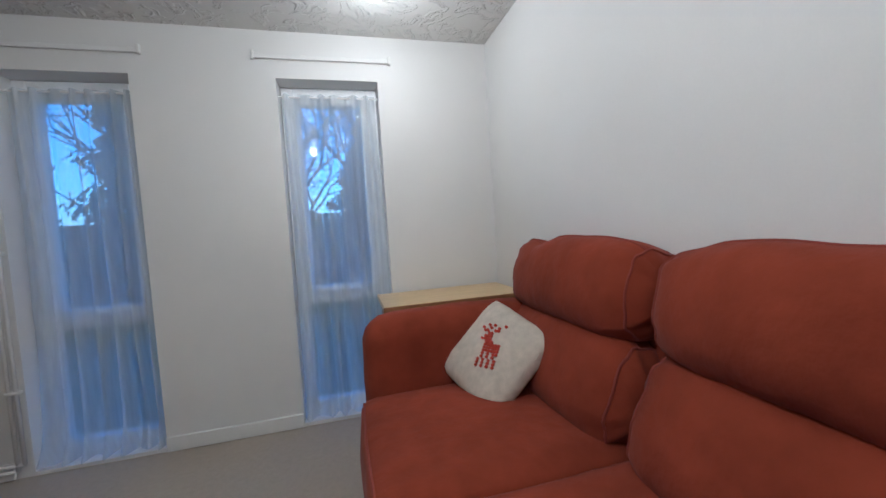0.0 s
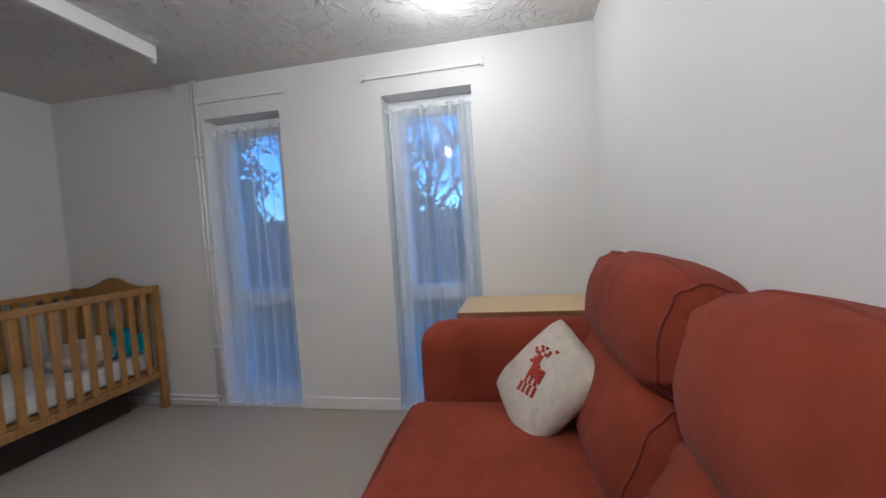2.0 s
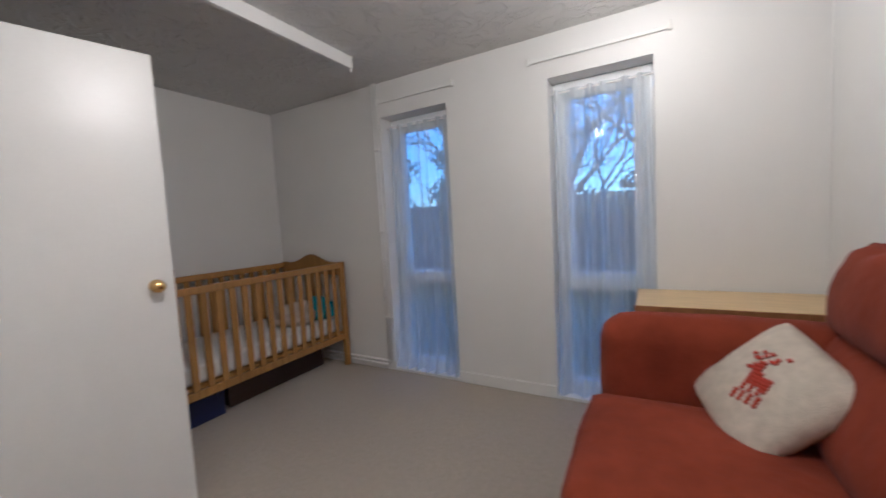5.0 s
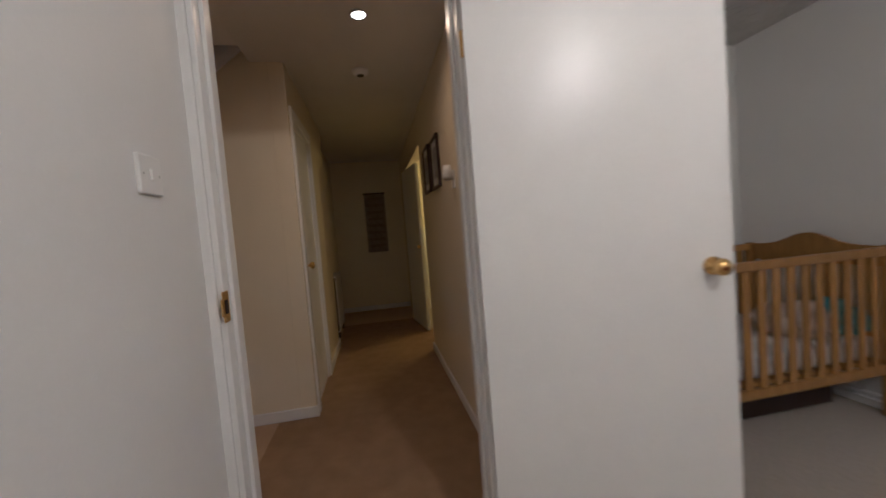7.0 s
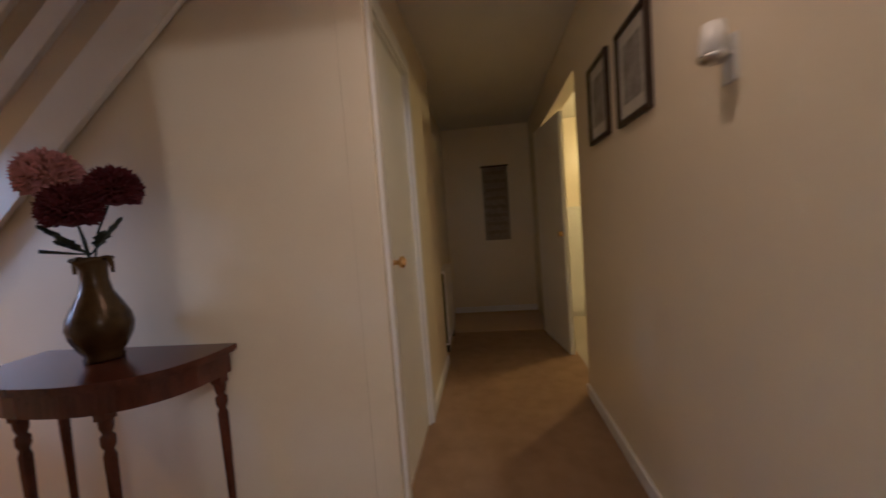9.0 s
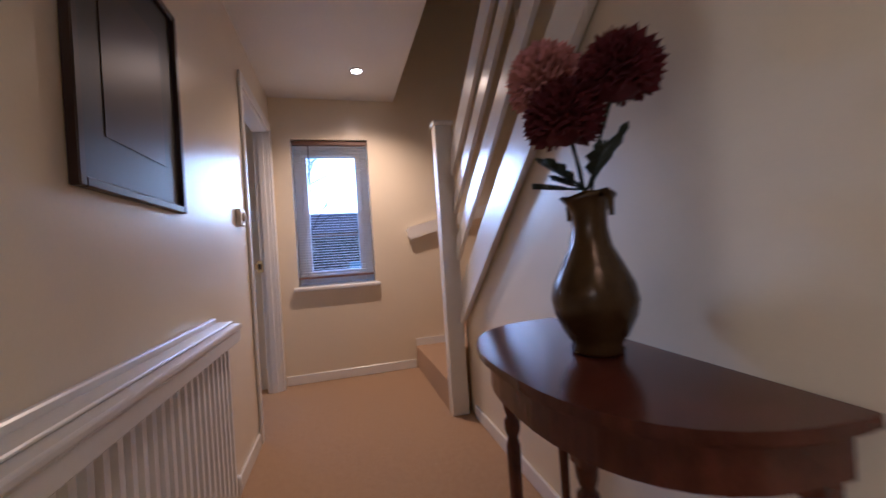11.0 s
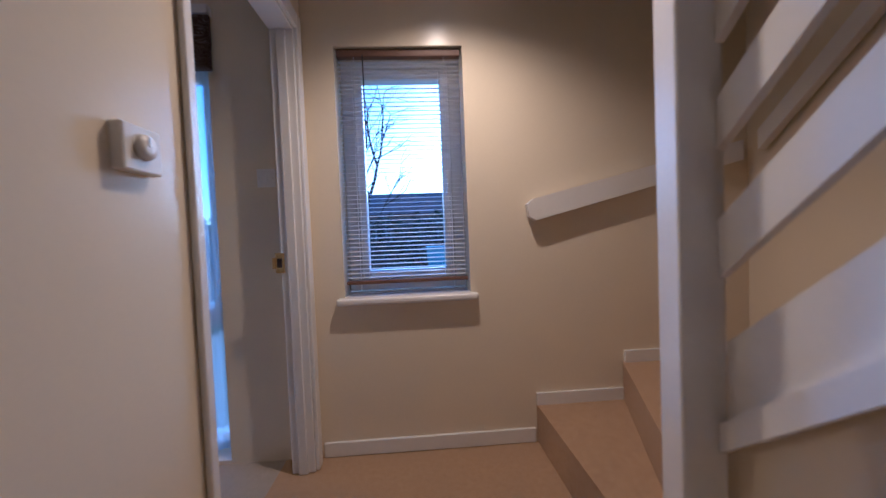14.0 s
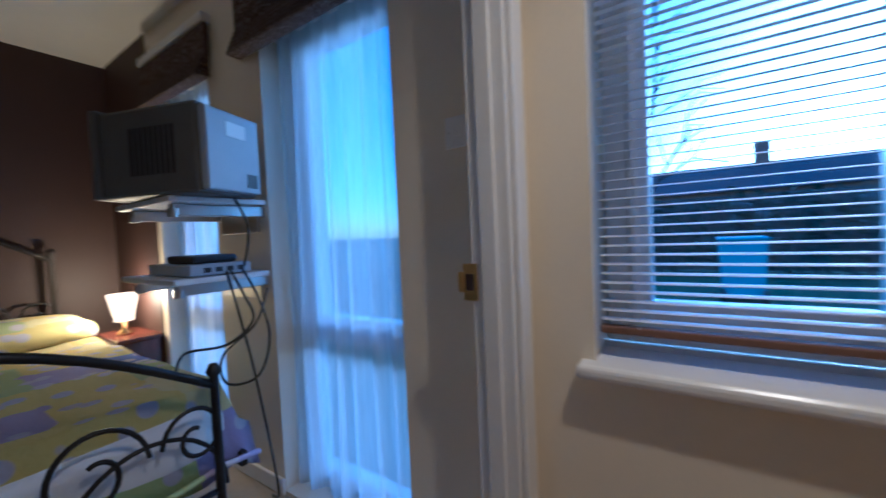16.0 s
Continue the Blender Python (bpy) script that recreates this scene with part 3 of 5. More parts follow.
for ya, yb, sd in ((SY1 - 0.21, SY1, 1), (SY0, SY0 + 0.20, 2)):
    soft("armrest", (SX, ya, 0.10), (-0.03, yb, 0.782), 0.095, sofa, 0.008, seed=sd)
ymid = -1.50
for ya, yb, sd in ((ymid, SY1 - 0.205, 3), (SY0 + 0.205, ymid, 4)):
    soft("seat_cushion", (SX - 0.03, ya + 0.004, 0.26), (-0.16, yb - 0.004, 0.485), 0.045, sofa, 0.02, seed=sd * 7)
    zt = 0.468
    part("piping", tube(bmn(), [(SX - 0.020, ya + 0.05, zt), (SX - 0.028, (ya + yb) / 2, zt + 0.006), (SX - 0.020, yb - 0.05, zt)], 0.005, 6), PIPING, sofa, "dark seam piping")


def bolster(name, lo, hi, tilt, parent, dip, seed):
    """Stuffed back cushion: boxed ends, sagging top edge and puckered seams."""
    bm = bmn()
    c = Vector([(a + b) / 2 for a, b in zip(lo, hi)])
    hx, hy, hz = [abs(b - a) / 2 for a, b in zip(lo, hi)]
    rot = Matrix.Rotation(radians(tilt), 3, "Y")
    NV, NA = 34, 40
    rings = []
    for j in range(NV + 1):
        v = j / NV * 2 - 1
        inset = max(0.42, (1 - abs(v) ** 7) ** 0.42)
        sag = sum(d * math.exp(-((v - p) / w) ** 2) for p, w, d in dip)
        ring = []
        for k in range(NA):
            a = 2 * math.pi * k / NA
            ca, sa = math.cos(a), math.sin(a)
            x = math.copysign(abs(ca) ** 0.66, ca) * hx * inset
            z = math.copysign(abs(sa) ** 0.62, sa) * hz * inset
            x *= 1 + 0.32 * (1 - v * v) * max(0, -ca)
            if sa > 0:
                z -= sag * sa ** 1.5
            n = noise.fractal(Vector((v * 2.2 + seed, ca * 1.3, sa * 1.3)), 1, 2, 3)
            pk = 0.006 * math.sin(a * 9 + seed) * max(0, abs(v) - 0.55) / 0.45
            f = 1 + 0.030 * n
            p = Vector((x * f + pk * ca, v * hy * (1 + 0.012 * n), z * f + pk * sa))
            ring.append(bm.verts.new(rot @ p + c))
        rings.append(ring)
    for a, b in zip(rings, rings[1:]):
        for k in range(NA):
            bm.faces.new((a[k], a[(k + 1) % NA], b[(k + 1) % NA], b[k]))
    bm.faces.new(rings[0][::-1])
    bm.faces.new(rings[-1])
    seams = [[v.co.copy() for v in rings[q]] for q in (2, NV - 2)]
    top = [ring[12].co.copy() for ring in rings[2:-2]]
    bmesh.ops.recalc_face_normals(bm, faces=bm.faces)
    body = part(name, bm, SOFA, parent, "", True)
    for q in seams:
        part("piping", tube(bmn(), q + [q[0]], 0.0045, 6), PIPING, body, "dark seam piping", True)
    part("piping", tube(bmn(), top, 0.0045, 6), PIPING, body, "dark seam piping", True)


for ya, yb, sd, dip in ((ymid + 0.018, SY1 - 0.055, 5, ((0.45, 0.16, 0.034), (-0.1, 0.4, -0.010))), (SY0 + 0.06, ymid - 0.018, 6, ((0.75, 0.2, 0.02), (-0.2, 0.3, 0.008)))):
    bolster("back_cushion", (-0.285, ya - 0.014, 0.415), (-0.095, yb + 0.016, 0.79), 24, sofa, (), sd * 9)
    bolster("head_cushion", (-0.225, ya - 0.016, 0.735), (-0.005, yb + 0.006, 1.062), 12, sofa, dip, sd * 11)

# cushion with a woven deer
CREAM = mat("cream_knit", (0.62, 0.56, 0.46), 0.95, var=0.12, scale=30, bump=0.7, bscale=260, spec=0.1)
REDYARN = mat("red_yarn", (0.40, 0.045, 0.02), 0.95, var=0.15)
cu = thing("cushion", (-0.50, -1.0, 0.60), "cream knitted cushion with a red deer motif", "cushion")
ux, uz = Vector((0.73, 0.0, 0.68)).normalized(), Vector((-0.57, -0.37, 0.62))
uz = (uz - ux * uz.dot(ux)).normalized()
uy = uz.cross(ux)
cu.matrix_world = Matrix.Translation((-0.425, -0.955, 0.615)) @ Matrix((ux, uy, uz)).transposed().to_4x4()
bm = bmn()
N = 24
for side in (1, -1):
    g = []
    for j in range(N + 1):
        row = []
        for i in range(N + 1):
            u, v = i / N * 2 - 1, j / N * 2 - 1
            prof = max(0.0, (1 - abs(u) ** 2.6) * (1 - abs(v) ** 2.6)) ** 0.5
            rc = 1 - 0.10 * (abs(u) * abs(v)) ** 3
            pin = 1 - 0.07 * (1 - v * v) * abs(u) ** 4
            pin2 = 1 - 0.07 * (1 - u * u) * abs(v) ** 4
            t = 0.062 * prof + 0.004 * noise.noise(Vector((u * 3, v * 3, side)))
            row.append(bm.verts.new((u * 0.205 * pin * rc, v * 0.205 * pin2 * rc, side * t)))
        g.append(row)
    for j in range(N):
        for i in range(N):
            f = (g[j][i], g[j][i + 1], g[j + 1][i + 1], g[j + 1][i])
            bm.faces.new(f if side > 0 else f[::-1])
bmesh.ops.remove_doubles(bm, verts=bm.verts, dist=0.0012)
part("cover", bm, CREAM, cu, "", True)
DEER = ("..X.X...X", "X..X..X..", ".XX..XX..", "...XX....", "..XXX....", ".XXXX....", "...XXX...", "...XXXXXX", "...XXXXXX", "...XXXXXX", "...X.X.XX", "...X.X.X.", "..X.X.X.X", "..X.X.X.X", "..X.X.X.X")
bm = bmn()
for j, line in enumerate(DEER):
    for i, ch in enumerate(line):
        if ch == "X":
            px_, py_ = 0.0125 * (7 - j) + 0.01, -0.0125 * (i - 4)
            x, y = px_ * 0.906 - py_ * 0.423, px_ * 0.423 + py_ * 0.906
            u, v = x / 0.205, y / 0.205
            zt = 0.065 * ((1 - abs(u) ** 2.6) * (1 - abs(v) ** 2.6)) ** 0.5
            box(bm, (x - 0.0055, y - 0.0055, zt - 0.008), (x + 0.0055, y + 0.0055, zt + 0.004), 0.001, 1)
part("deer_motif", bm, REDYARN, cu, "red knitted deer shape")

# desk behind the sofa arm
dk = thing("desk", (-0.81, -0.45, 0), "pale wood laminate desk against the wall", "desk")
part("tabletop", box(bmn(), (0, 0, 0.725), (0.79, 0.43, 0.755), 0.003, 1), MAPLE, dk, "pale maple laminate top")
part("edge_strip", box(bmn(), (-0.004, -0.004, 0.722), (0.79, 0.0, 0.752)), OAKEDGE, dk, "brown wood edge strip")
part("side_panel", box(bmn(), (0.02, 0.02, 0), (0.045, 0.42, 0.724)), OAKEDGE, dk)
part("side_panel", box(bmn(), (0.75, 0.02, 0), (0.775, 0.42, 0.724)), OAKEDGE, dk)
part("back_panel", box(bmn(), (0.045, 0.40, 0.3), (0.75, 0.418, 0.70)), OAKEDGE, dk)
part("drawer_front", box(bmn(), (0.05, 0.012, 0.60), (0.745, 0.03, 0.712), 0.003, 1), OAKEDGE, dk)

# cot in the alcove
cot = thing("cot", (-3.10, -1.38, 0), "pine wooden baby cot with slatted sides", "cot")
CW, CL = 0.72, 1.33
for x in (0.0, -CW):
    for y in (0.0, CL):
        part("post", box(bmn(), (x - 0.02, y - 0.026, 0), (x + 0.02, y + 0.026, 0.912), 0.008, 2), PINE, cot)
for x in (0.0, -CW):
    part("top_rail", box(bmn(), (x - 0.016, 0.02, 0.858), (x + 0.016, CL - 0.02, 0.905), 0.008, 2), PINE, cot)
    part("bottom_rail", box(bmn(), (x - 0.014, 0.02, 0.235), (x + 0.014, CL - 0.02, 0.285), 0.005, 2), PINE, cot)
    first = None
    for k in range(14):
        y = 0.092 + k * (CL - 0.184) / 13
        if first is None:
            first = part("slat", box(bmn(), (-0.008, -0.021, 0.28), (0.008, 0.021, 0.862), 0.004, 1), PINE, cot, "", False, pose(x, y, 0))
        else:
            o = bpy.data.objects.new("slat", first.data)
            scene.collection.objects.link(o)
            o.parent, o.location = cot, (x, y, 0)
for y in (0.0, CL):
    out = [(-CW + 0.02, 0.24), (-0.02, 0.24), (-0.02, 0.905)]
    for k in range(25):
        u = k / 24
        out.append((-0.02 - u * (CW - 0.04), 0.905 + 0.075 * max(0, math.sin(math.pi * u)) ** 1.6 + 0.012 * math.cos(u * 12.566) - 0.012))
    if y:
        part("end_panel", prism(bmn(), [(a, max(b, 0.82) if b > 0.5 else 0.80) for a, b in out], y - 0.011, y + 0.011), PINE, cot, "scalloped pine headboard rail")
    else:
        part("end_panel", prism(bmn(), [(a, max(b, 0.82) if b > 0.5 else 0.80) for a, b in out], y - 0.011, y + 0.011), PINE, cot, "scalloped pine footboard rail")
    part("end_rail", box(bmn(), (-CW + 0.02, y - 0.012, 0.235), (-0.02, y + 0.012, 0.285), 0.004, 1), PINE, cot)
    for k in range(7):
        x = -0.09 - k * (CW - 0.18) / 6
        part("end_slat", box(bmn(), (x - 0.016, y - 0.008, 0.28), (x + 0.016, y + 0.008, 0.82), 0.004, 1), PINE, cot)
part("base_board", box(bmn(), (-CW + 0.02, 0.02, 0.285), (-0.018, CL - 0.02, 0.305)), PINE, cot)
mt = thing("cot_mattress", (-3.10, -1.38, 0.306), "white cot mattress under a fitted sheet", "mattress")
soft("mattress", (-CW + 0.03, 0.04, 0.0), (-0.03, CL - 0.04, 0.13), 0.03, mt, 0.006, SHEET, 3)
BLANK = mat("cream_fleece", (0.58, 0.50, 0.42), 0.95, var=0.15, bump=0.5, bscale=120, spec=0.1)
TEAL = mat("turquoise_fleece", (0.03, 0.30, 0.40), 0.9, var=0.2, scale=14, bump=0.4, bscale=120)
for nm, x, y, rx_, rz_, mtl, lab, sd in (("folded_blanket", -3.33, -0.38, 0.17, 0.17, BLANK, "crumpled cream fleece blanket in the cot", 3), ("folded_blanket", -3.25, -0.18, 0.12, 0.18, TEAL, "crumpled turquoise blanket in the cot", 9), ("soft_toy", -3.20, -0.13, 0.055, 0.075, BLANK, "small cream soft toy in the cot", 14)):
    o = thing(nm, (x, y, 0.432), lab, "blanket" if nm != "soft_toy" else "toy")
    bm = bmn()
    bmesh.ops.create_icosphere(bm, subdivisions=4, radius=1)
    for v in bm.verts:
        n = 1 + 0.28 * noise.fractal(Vector(v.co) * 1.6 + Vector((sd, 0, 0)), 1, 2, 4)
        v.co = Vector((v.co.x * rx_ * 1.1, v.co.y * rx_, (v.co.z + 0.8) * rz_ * 0.56)) * n
        v.co.z = max(0, v.co.z)
    part("cloth", bm, mtl, o, "", True)
bx = thing("under_bed_box", (-3.29, -1.0, 0), "dark brown under-bed storage box beneath the cot", "storage box")
part("front", box(bmn(), (-0.02, 0, 0.01), (0, 0.85, 0.20), 0.004, 1), DARKWOOD, bx)
part("body", box(bmn(), (-0.45, 0.01, 0.012), (-0.021, 0.84, 0.185), 0.004, 1), DARKWOOD, bx)
NAVY = mat("navy_blue_plastic", (0.012, 0.02, 0.10), 0.4, var=0.15)
nb = thing("storage_crate", (-3.26, -1.34, 0), "navy blue plastic crate beneath the cot", "storage box")
part("body", box(bmn(), (-0.40, 0, 0.0), (0, 0.30, 0.17), 0.012, 2), NAVY, nb)
part("rim", box(bmn(), (-0.41, -0.008, 0.165), (0.008, 0.308, 0.185), 0.004, 1), NAVY, nb)

# heating pipes beside the window
pp = thing("heating_pipes", (-2.655, -0.02, 0), "pair of white painted heating pipes running up the wall", "pipe")
for dx in (0.0, 0.03):
    part("riser", tube(bmn(), [(dx, -0.006, 0.05 + dx), (dx, -0.006, 2.318)], 0.0085, 10), GLOSS, pp, "", True)
    part("floor_run", tube(bmn(), [(dx, -0.006, 0.05 + dx), (-1.22, -0.006, 0.05 + dx)], 0.0085, 10), GLOSS, pp, "", True)
for zc in (0.45, 1.15, 1.8):
    part("clip", box(bmn(), (-0.014, -0.018, zc - 0.008), (0.044, 0.018, zc + 0.008), 0.003, 1), WHITEP, pp)

# ceiling track and bulb
ct = thing("ceiling_batten", (-2.45, -0.47, 2.24), "long white curtain batten fixed to the ceiling", "batten")
part("batten", box(bmn(), (-0.012, -2.45, 0.0), (0.012, 0, 0.079), 0.002, 1), GLOSS, ct)
part("track", box(bmn(), (-0.032, -2.45, 0.058), (-0.012, -0.02, 0.079)), WHITEP, ct)
part("end_stop", box(bmn(), (-0.012, -0.02, -0.022), (0.008, -0.004, 0.0), 0.003, 1), WHITEP, ct)
part("glider", lathe(bmn(), [(0.006, -0.008), (0.01, 0), (0.006, 0.012)], 10, pose(-0.022, -0.12, 0.05)), BLACK, ct)
bl = thing("ceiling_bulb", (-0.75, -0.57, 2.32), "bare light bulb in a white batten holder on the ceiling", "lamp", "ceiling bulbs")
part("rose", lathe(bmn(), [(0.0, -0.03), (0.028, -0.03), (0.045, -0.018), (0.05, 0.0)], 24), WHITEP, bl, "", True)
part("holder", lathe(bmn(), [(0.018, -0.075), (0.02, -0.03)], 18), WHITEP, bl, "", True)
part("bulb", lathe(bmn(), [(0.0005, -0.125), (0.012, -0.122), (0.019, -0.11), (0.019, -0.09), (0.014, -0.076)], 18), glow("bulb_glow", (1.0, 0.75, 0.45), 6), bl, "glowing white bulb", True).visible_shadow = False
copy_thing(bl, pose(-1.25, -1.95, 2.32))


def switch(name, at, rz, label, w=0.086, h=0.086, rocker=True, category="switch"):
    s = thing(name, at, label, category, rz=rz)
    part("plate", box(bmn(), (-w / 2, -0.010, -h / 2), (w / 2, 0, h / 2), 0.003, 2), WHITEP, s)
    if rocker:
        part("rocker", box(bmn(), (-0.008, -0.0145, -0.013), (0.008, -0.010, 0.013), 0.002, 1), WHITEP, s)
        for x in (-0.03, 0.03):
            part("screw", lathe(bmn(), [(0.003, 0), (0.003, 0.001)], 8, pose(x, -0.010, 0, 90, 0, 0)), CHROME, s)
    return s


switch("light_switch", (-2.556, -3.13, 1.345), 180, "square white plastic light switch on the wall")

# ---- hall things ----
switch("light_switch", (-2.78, -6.62, 1.37), 180, "square white plastic light switch in the bedroom")
al = switch("alarm_box", (-3.285, -2.15, 1.30), 0, "white plastic heating programmer on the corridor wall", 0.10, 0.105, False, "control box")
part("cover", box(bmn(), (-0.044, -0.028, -0.046), (0.044, -0.010, 0.046), 0.004, 2), WHITEP, al)
part("display", box(bmn(), (-0.024, -0.030, -0.002), (0.016, -0.028, 0.02)), CHROME, al, "small grey display")
part("lower_flap", box(bmn(), (-0.04, -0.031, -0.044), (0.04, -0.028, -0.026), 0.001, 1), CHROME, al, "grey lower flap")
SN = 0.72
sn = thing("wall_light", (-3.80, -2.15, 1.49), "small white wall light fitting with a dark cap", "wall light")
part("back_plate", box(bmn(), (-0.024, -0.012, -0.075), (0.024, 0, 0.03), 0.004, 2), WHITEP, sn)
part("cup", lathe(bmn(), [(0.03 * SN, -0.02), (0.042 * SN, -0.012), (0.04 * SN, 0.02), (0.032 * SN, 0.06), (0.028 * SN, 0.06)], 18, pose(0, -0.04, 0)), WHITEP, sn, "", True)
part("base", lathe(bmn(), [(0.02, -0.028), (0.044 * SN, -0.018), (0.044 * SN, -0.011)], 18, pose(0, -0.04, 0)), CHROME, sn, "grey metal base ring", True)
FRAMEB = mat("dark_picture_frame", (0.03, 0.015, 0.012), 0.35, var=0.2)
PAPER = mat("pale_print_paper", (0.50, 0.48, 0.42), 0.7, var=0.12, scale=5)
PRINT = mat("grey_print", (0.25, 0.24, 0.22), 0.7, var=0.5, scale=14)


def picture(name, at, w, h, rz, label, mount=PAPER, art=PRINT, group=""):
    p = thing(name, at, label, "picture", group, rz=rz)
    f = 0.022
    for lo, hi in (((-w / 2, -0.022, -h / 2), (-w / 2 + f, -0.001, h / 2)), ((w / 2 - f, -0.022, -h / 2), (w / 2, -0.001, h / 2)), ((-w / 2 + f, -0.022, -h / 2), (w / 2 - f, -0.001, -h / 2 + f)), ((-w / 2 + f, -0.022, h / 2 - f), (w / 2 - f, -0.001, h / 2))):
        part("frame_bar", box(bmn(), lo, hi, 0.003, 1), FRAMEB, p)
    part("mount", box(bmn(), (-w / 2 + f, -0.010, -h / 2 + f), (w / 2 - f, -0.004, h / 2 - f)), mount, p)
    part("print", box(bmn(), (-w * 0.28, -0.012, -h * 0.3), (w * 0.28, -0.0105, h * 0.3)), art, p)
    return p


picture("picture_frame", (-4.345, -2.15, 1.665), 0.30, 0.37, 0, "dark framed print hung on the corridor wall", group="corridor prints")
picture("picture_frame", (-4.76, -2.15, 1.68), 0.29, 0.38, 0, "dark framed print hung on the corridor wall", group="corridor prints")
picture("picture_frame", (-2.97, -4.52, 1.50), 0.52, 0.64, -90, "large dark framed picture on the hall wall", BLACK, FRAMEB)
HANG = mat("grey_woven_hanging", (0.30, 0.26, 0.22), 0.9, var=0.25, scale=18, bump=0.4, bscale=160)
HANG2 = mat("grey_woven_band", (0.24, 0.20, 0.17), 0.9, var=0.2, scale=18)
wh = thing("wall_hanging", (-7.6, -2.59, 1.37), "grey-brown patterned wall hanging at the corridor end", "wall hanging")
part("cloth", box(bmn(), (0.002, -0.155, -0.46), (0.010, 0.155, 0.45), 0.003, 1), HANG, wh)
part("pole", tube(bmn(), [(0.012, -0.17, 0.455), (0.012, 0.17, 0.455)], 0.010, 8), DARKWOOD, wh)
for k in range(8):
    part("stripe", box(bmn(), (0.010, -0.12, -0.38 + k * 0.105), (0.0125, 0.12, -0.34 + k * 0.105)), HANG2, wh, "darker band of pattern")
DISC = glow("downlight_glow", (1.0, 0.72, 0.42), 7)
for x, y in ((-3.645, -2.625), (-3.65, -6.09)):
    d = thing("downlight", (x, y, 2.32), "round recessed ceiling downlight with a chrome ring", "downlight", "downlights")
    part("ring", lathe(bmn(), [(0.034, -0.003), (0.038, -0.008), (0.046, -0.006), (0.048, 0.0)], 28), CHROME, d, "", True)
    part("lamp_face", lathe(bmn(), [(0.0005, -0.0045), (0.034, -0.0045), (0.034, 0.0)], 28), DISC, d, "glowing lamp face").visible_shadow = False
sd_ = thing("smoke_alarm", (-4.31, -2.64, 2.32), "round white smoke alarm on the corridor ceiling", "smoke alarm")
part("body", lathe(bmn(), [(0.0005, -0.038), (0.035, -0.036), (0.052, -0.024), (0.055, 0.0)], 28), WHITEP, sd_, "", True)
part("grille", lathe(bmn(), [(0.02, -0.040), (0.024, -0.040), (0.024, -0.036)], 20), BLACK, sd_)

# half-moon table
ht = thing("console_table", (-4.172, -4.145, 0), "polished mahogany half-moon console table with turned legs", "table")
R = 0.42
half = [(0.0, -R)] + [(0.39 * math.cos(a) ** 0.74, R * math.copysign(abs(math.sin(a)) ** 0.80, a)) for a in [radians(-88 + k * 8) for k in range(23)]] + [(0.0, R)]


def halfshape(k):
    return [(max(0, x * k) if x else 0, y * k) for x, y in half]


part("tabletop", prism(bmn(), halfshape(1.0), 0.725, 0.745, "z"), MAHOG, ht)
part("top_moulding", prism(bmn(), halfshape(0.975), 0.715, 0.7245, "z"), MAHOG, ht)
part("apron", prism(bmn(), halfshape(0.92), 0.635, 0.7145, "z"), MAHOG, ht)
turned = [(0.008, 0.0), (0.012, 0.03), (0.010, 0.06), (0.013, 0.07), (0.016, 0.30), (0.019, 0.48), (0.013, 0.50), (0.021, 0.52), (0.021, 0.545), (0.013, 0.555), (0.020, 0.575), (0.022, 0.60), (0.022, 0.636)]
for x, y in ((0.03, -0.355), (0.03, 0.355), (0.295, -0.16), (0.295, 0.16)):
    part("leg", lathe(bmn(), turned, 14, pose(x, y, 0)), MAHOG, ht, "", True)
    part("leg_block", box(bmn(), (x - 0.022, y - 0.022, 0.60), (x + 0.022, y + 0.022, 0.714), 0.003, 1), MAHOG, ht)

VASE = mat("bronze_glaze", (0.075, 0.045, 0.014), 0.24, 0.35, var=0.4, scale=10, bump=0.15, bscale=30)
vs_ = thing("vase", (-4.04, -4.15, 0.746), "tall bronze glazed pottery vase with a pulled lip", "vase")
bm = bmn()
prof = [(0.052, 0), (0.055, 0.008), (0.05, 0.02), (0.065, 0.045), (0.082, 0.085), (0.088, 0.12), (0.082, 0.155), (0.062, 0.20), (0.043, 0.24), (0.036, 0.28), (0.036, 0.315), (0.042, 0.345), (0.050, 0.36), (0.046, 0.358), (0.034, 0.33), (0.03, 0.30)]
lathe(bm, [(r_ * 1.12, z_ * 1.04) for r_, z_ in prof], 32)
for v in bm.verts:
    if v.co.z > 0.345:
        a = math.atan2(v.co.y, v.co.x)
        k = 1 + 0.28 * max(0, math.cos(a * 2)) * (v.co.z - 0.345) / 0.03
        v.co.x, v.co.y = v.co.x * k, v.co.y * k
        v.co.z -= 0.012 * max(0, math.cos(a * 2))
part("body", bm, VASE, vs_, "", True)
for sg in (1, -1):
    part("lip_drop", tube(bmn(), [(0, sg * 0.046, 0.368), (0, sg * 0.066, 0.370), (0, sg * 0.078, 0.350), (0, sg * 0.078, 0.315)], 0.010, 8, 0.006), VASE, vs_, "curled glaze lip", True)
PINK = mat("dusty_pink_petals", (0.55, 0.27, 0.26), 0.8, var=0.25, scale=30)
WINE = mat("burgundy_petals", (0.10, 0.012, 0.02), 0.8, var=0.3, scale=30)
LEAF = mat("dark_leaf", (0.02, 0.035, 0.025), 0.6, var=0.3, scale=20)


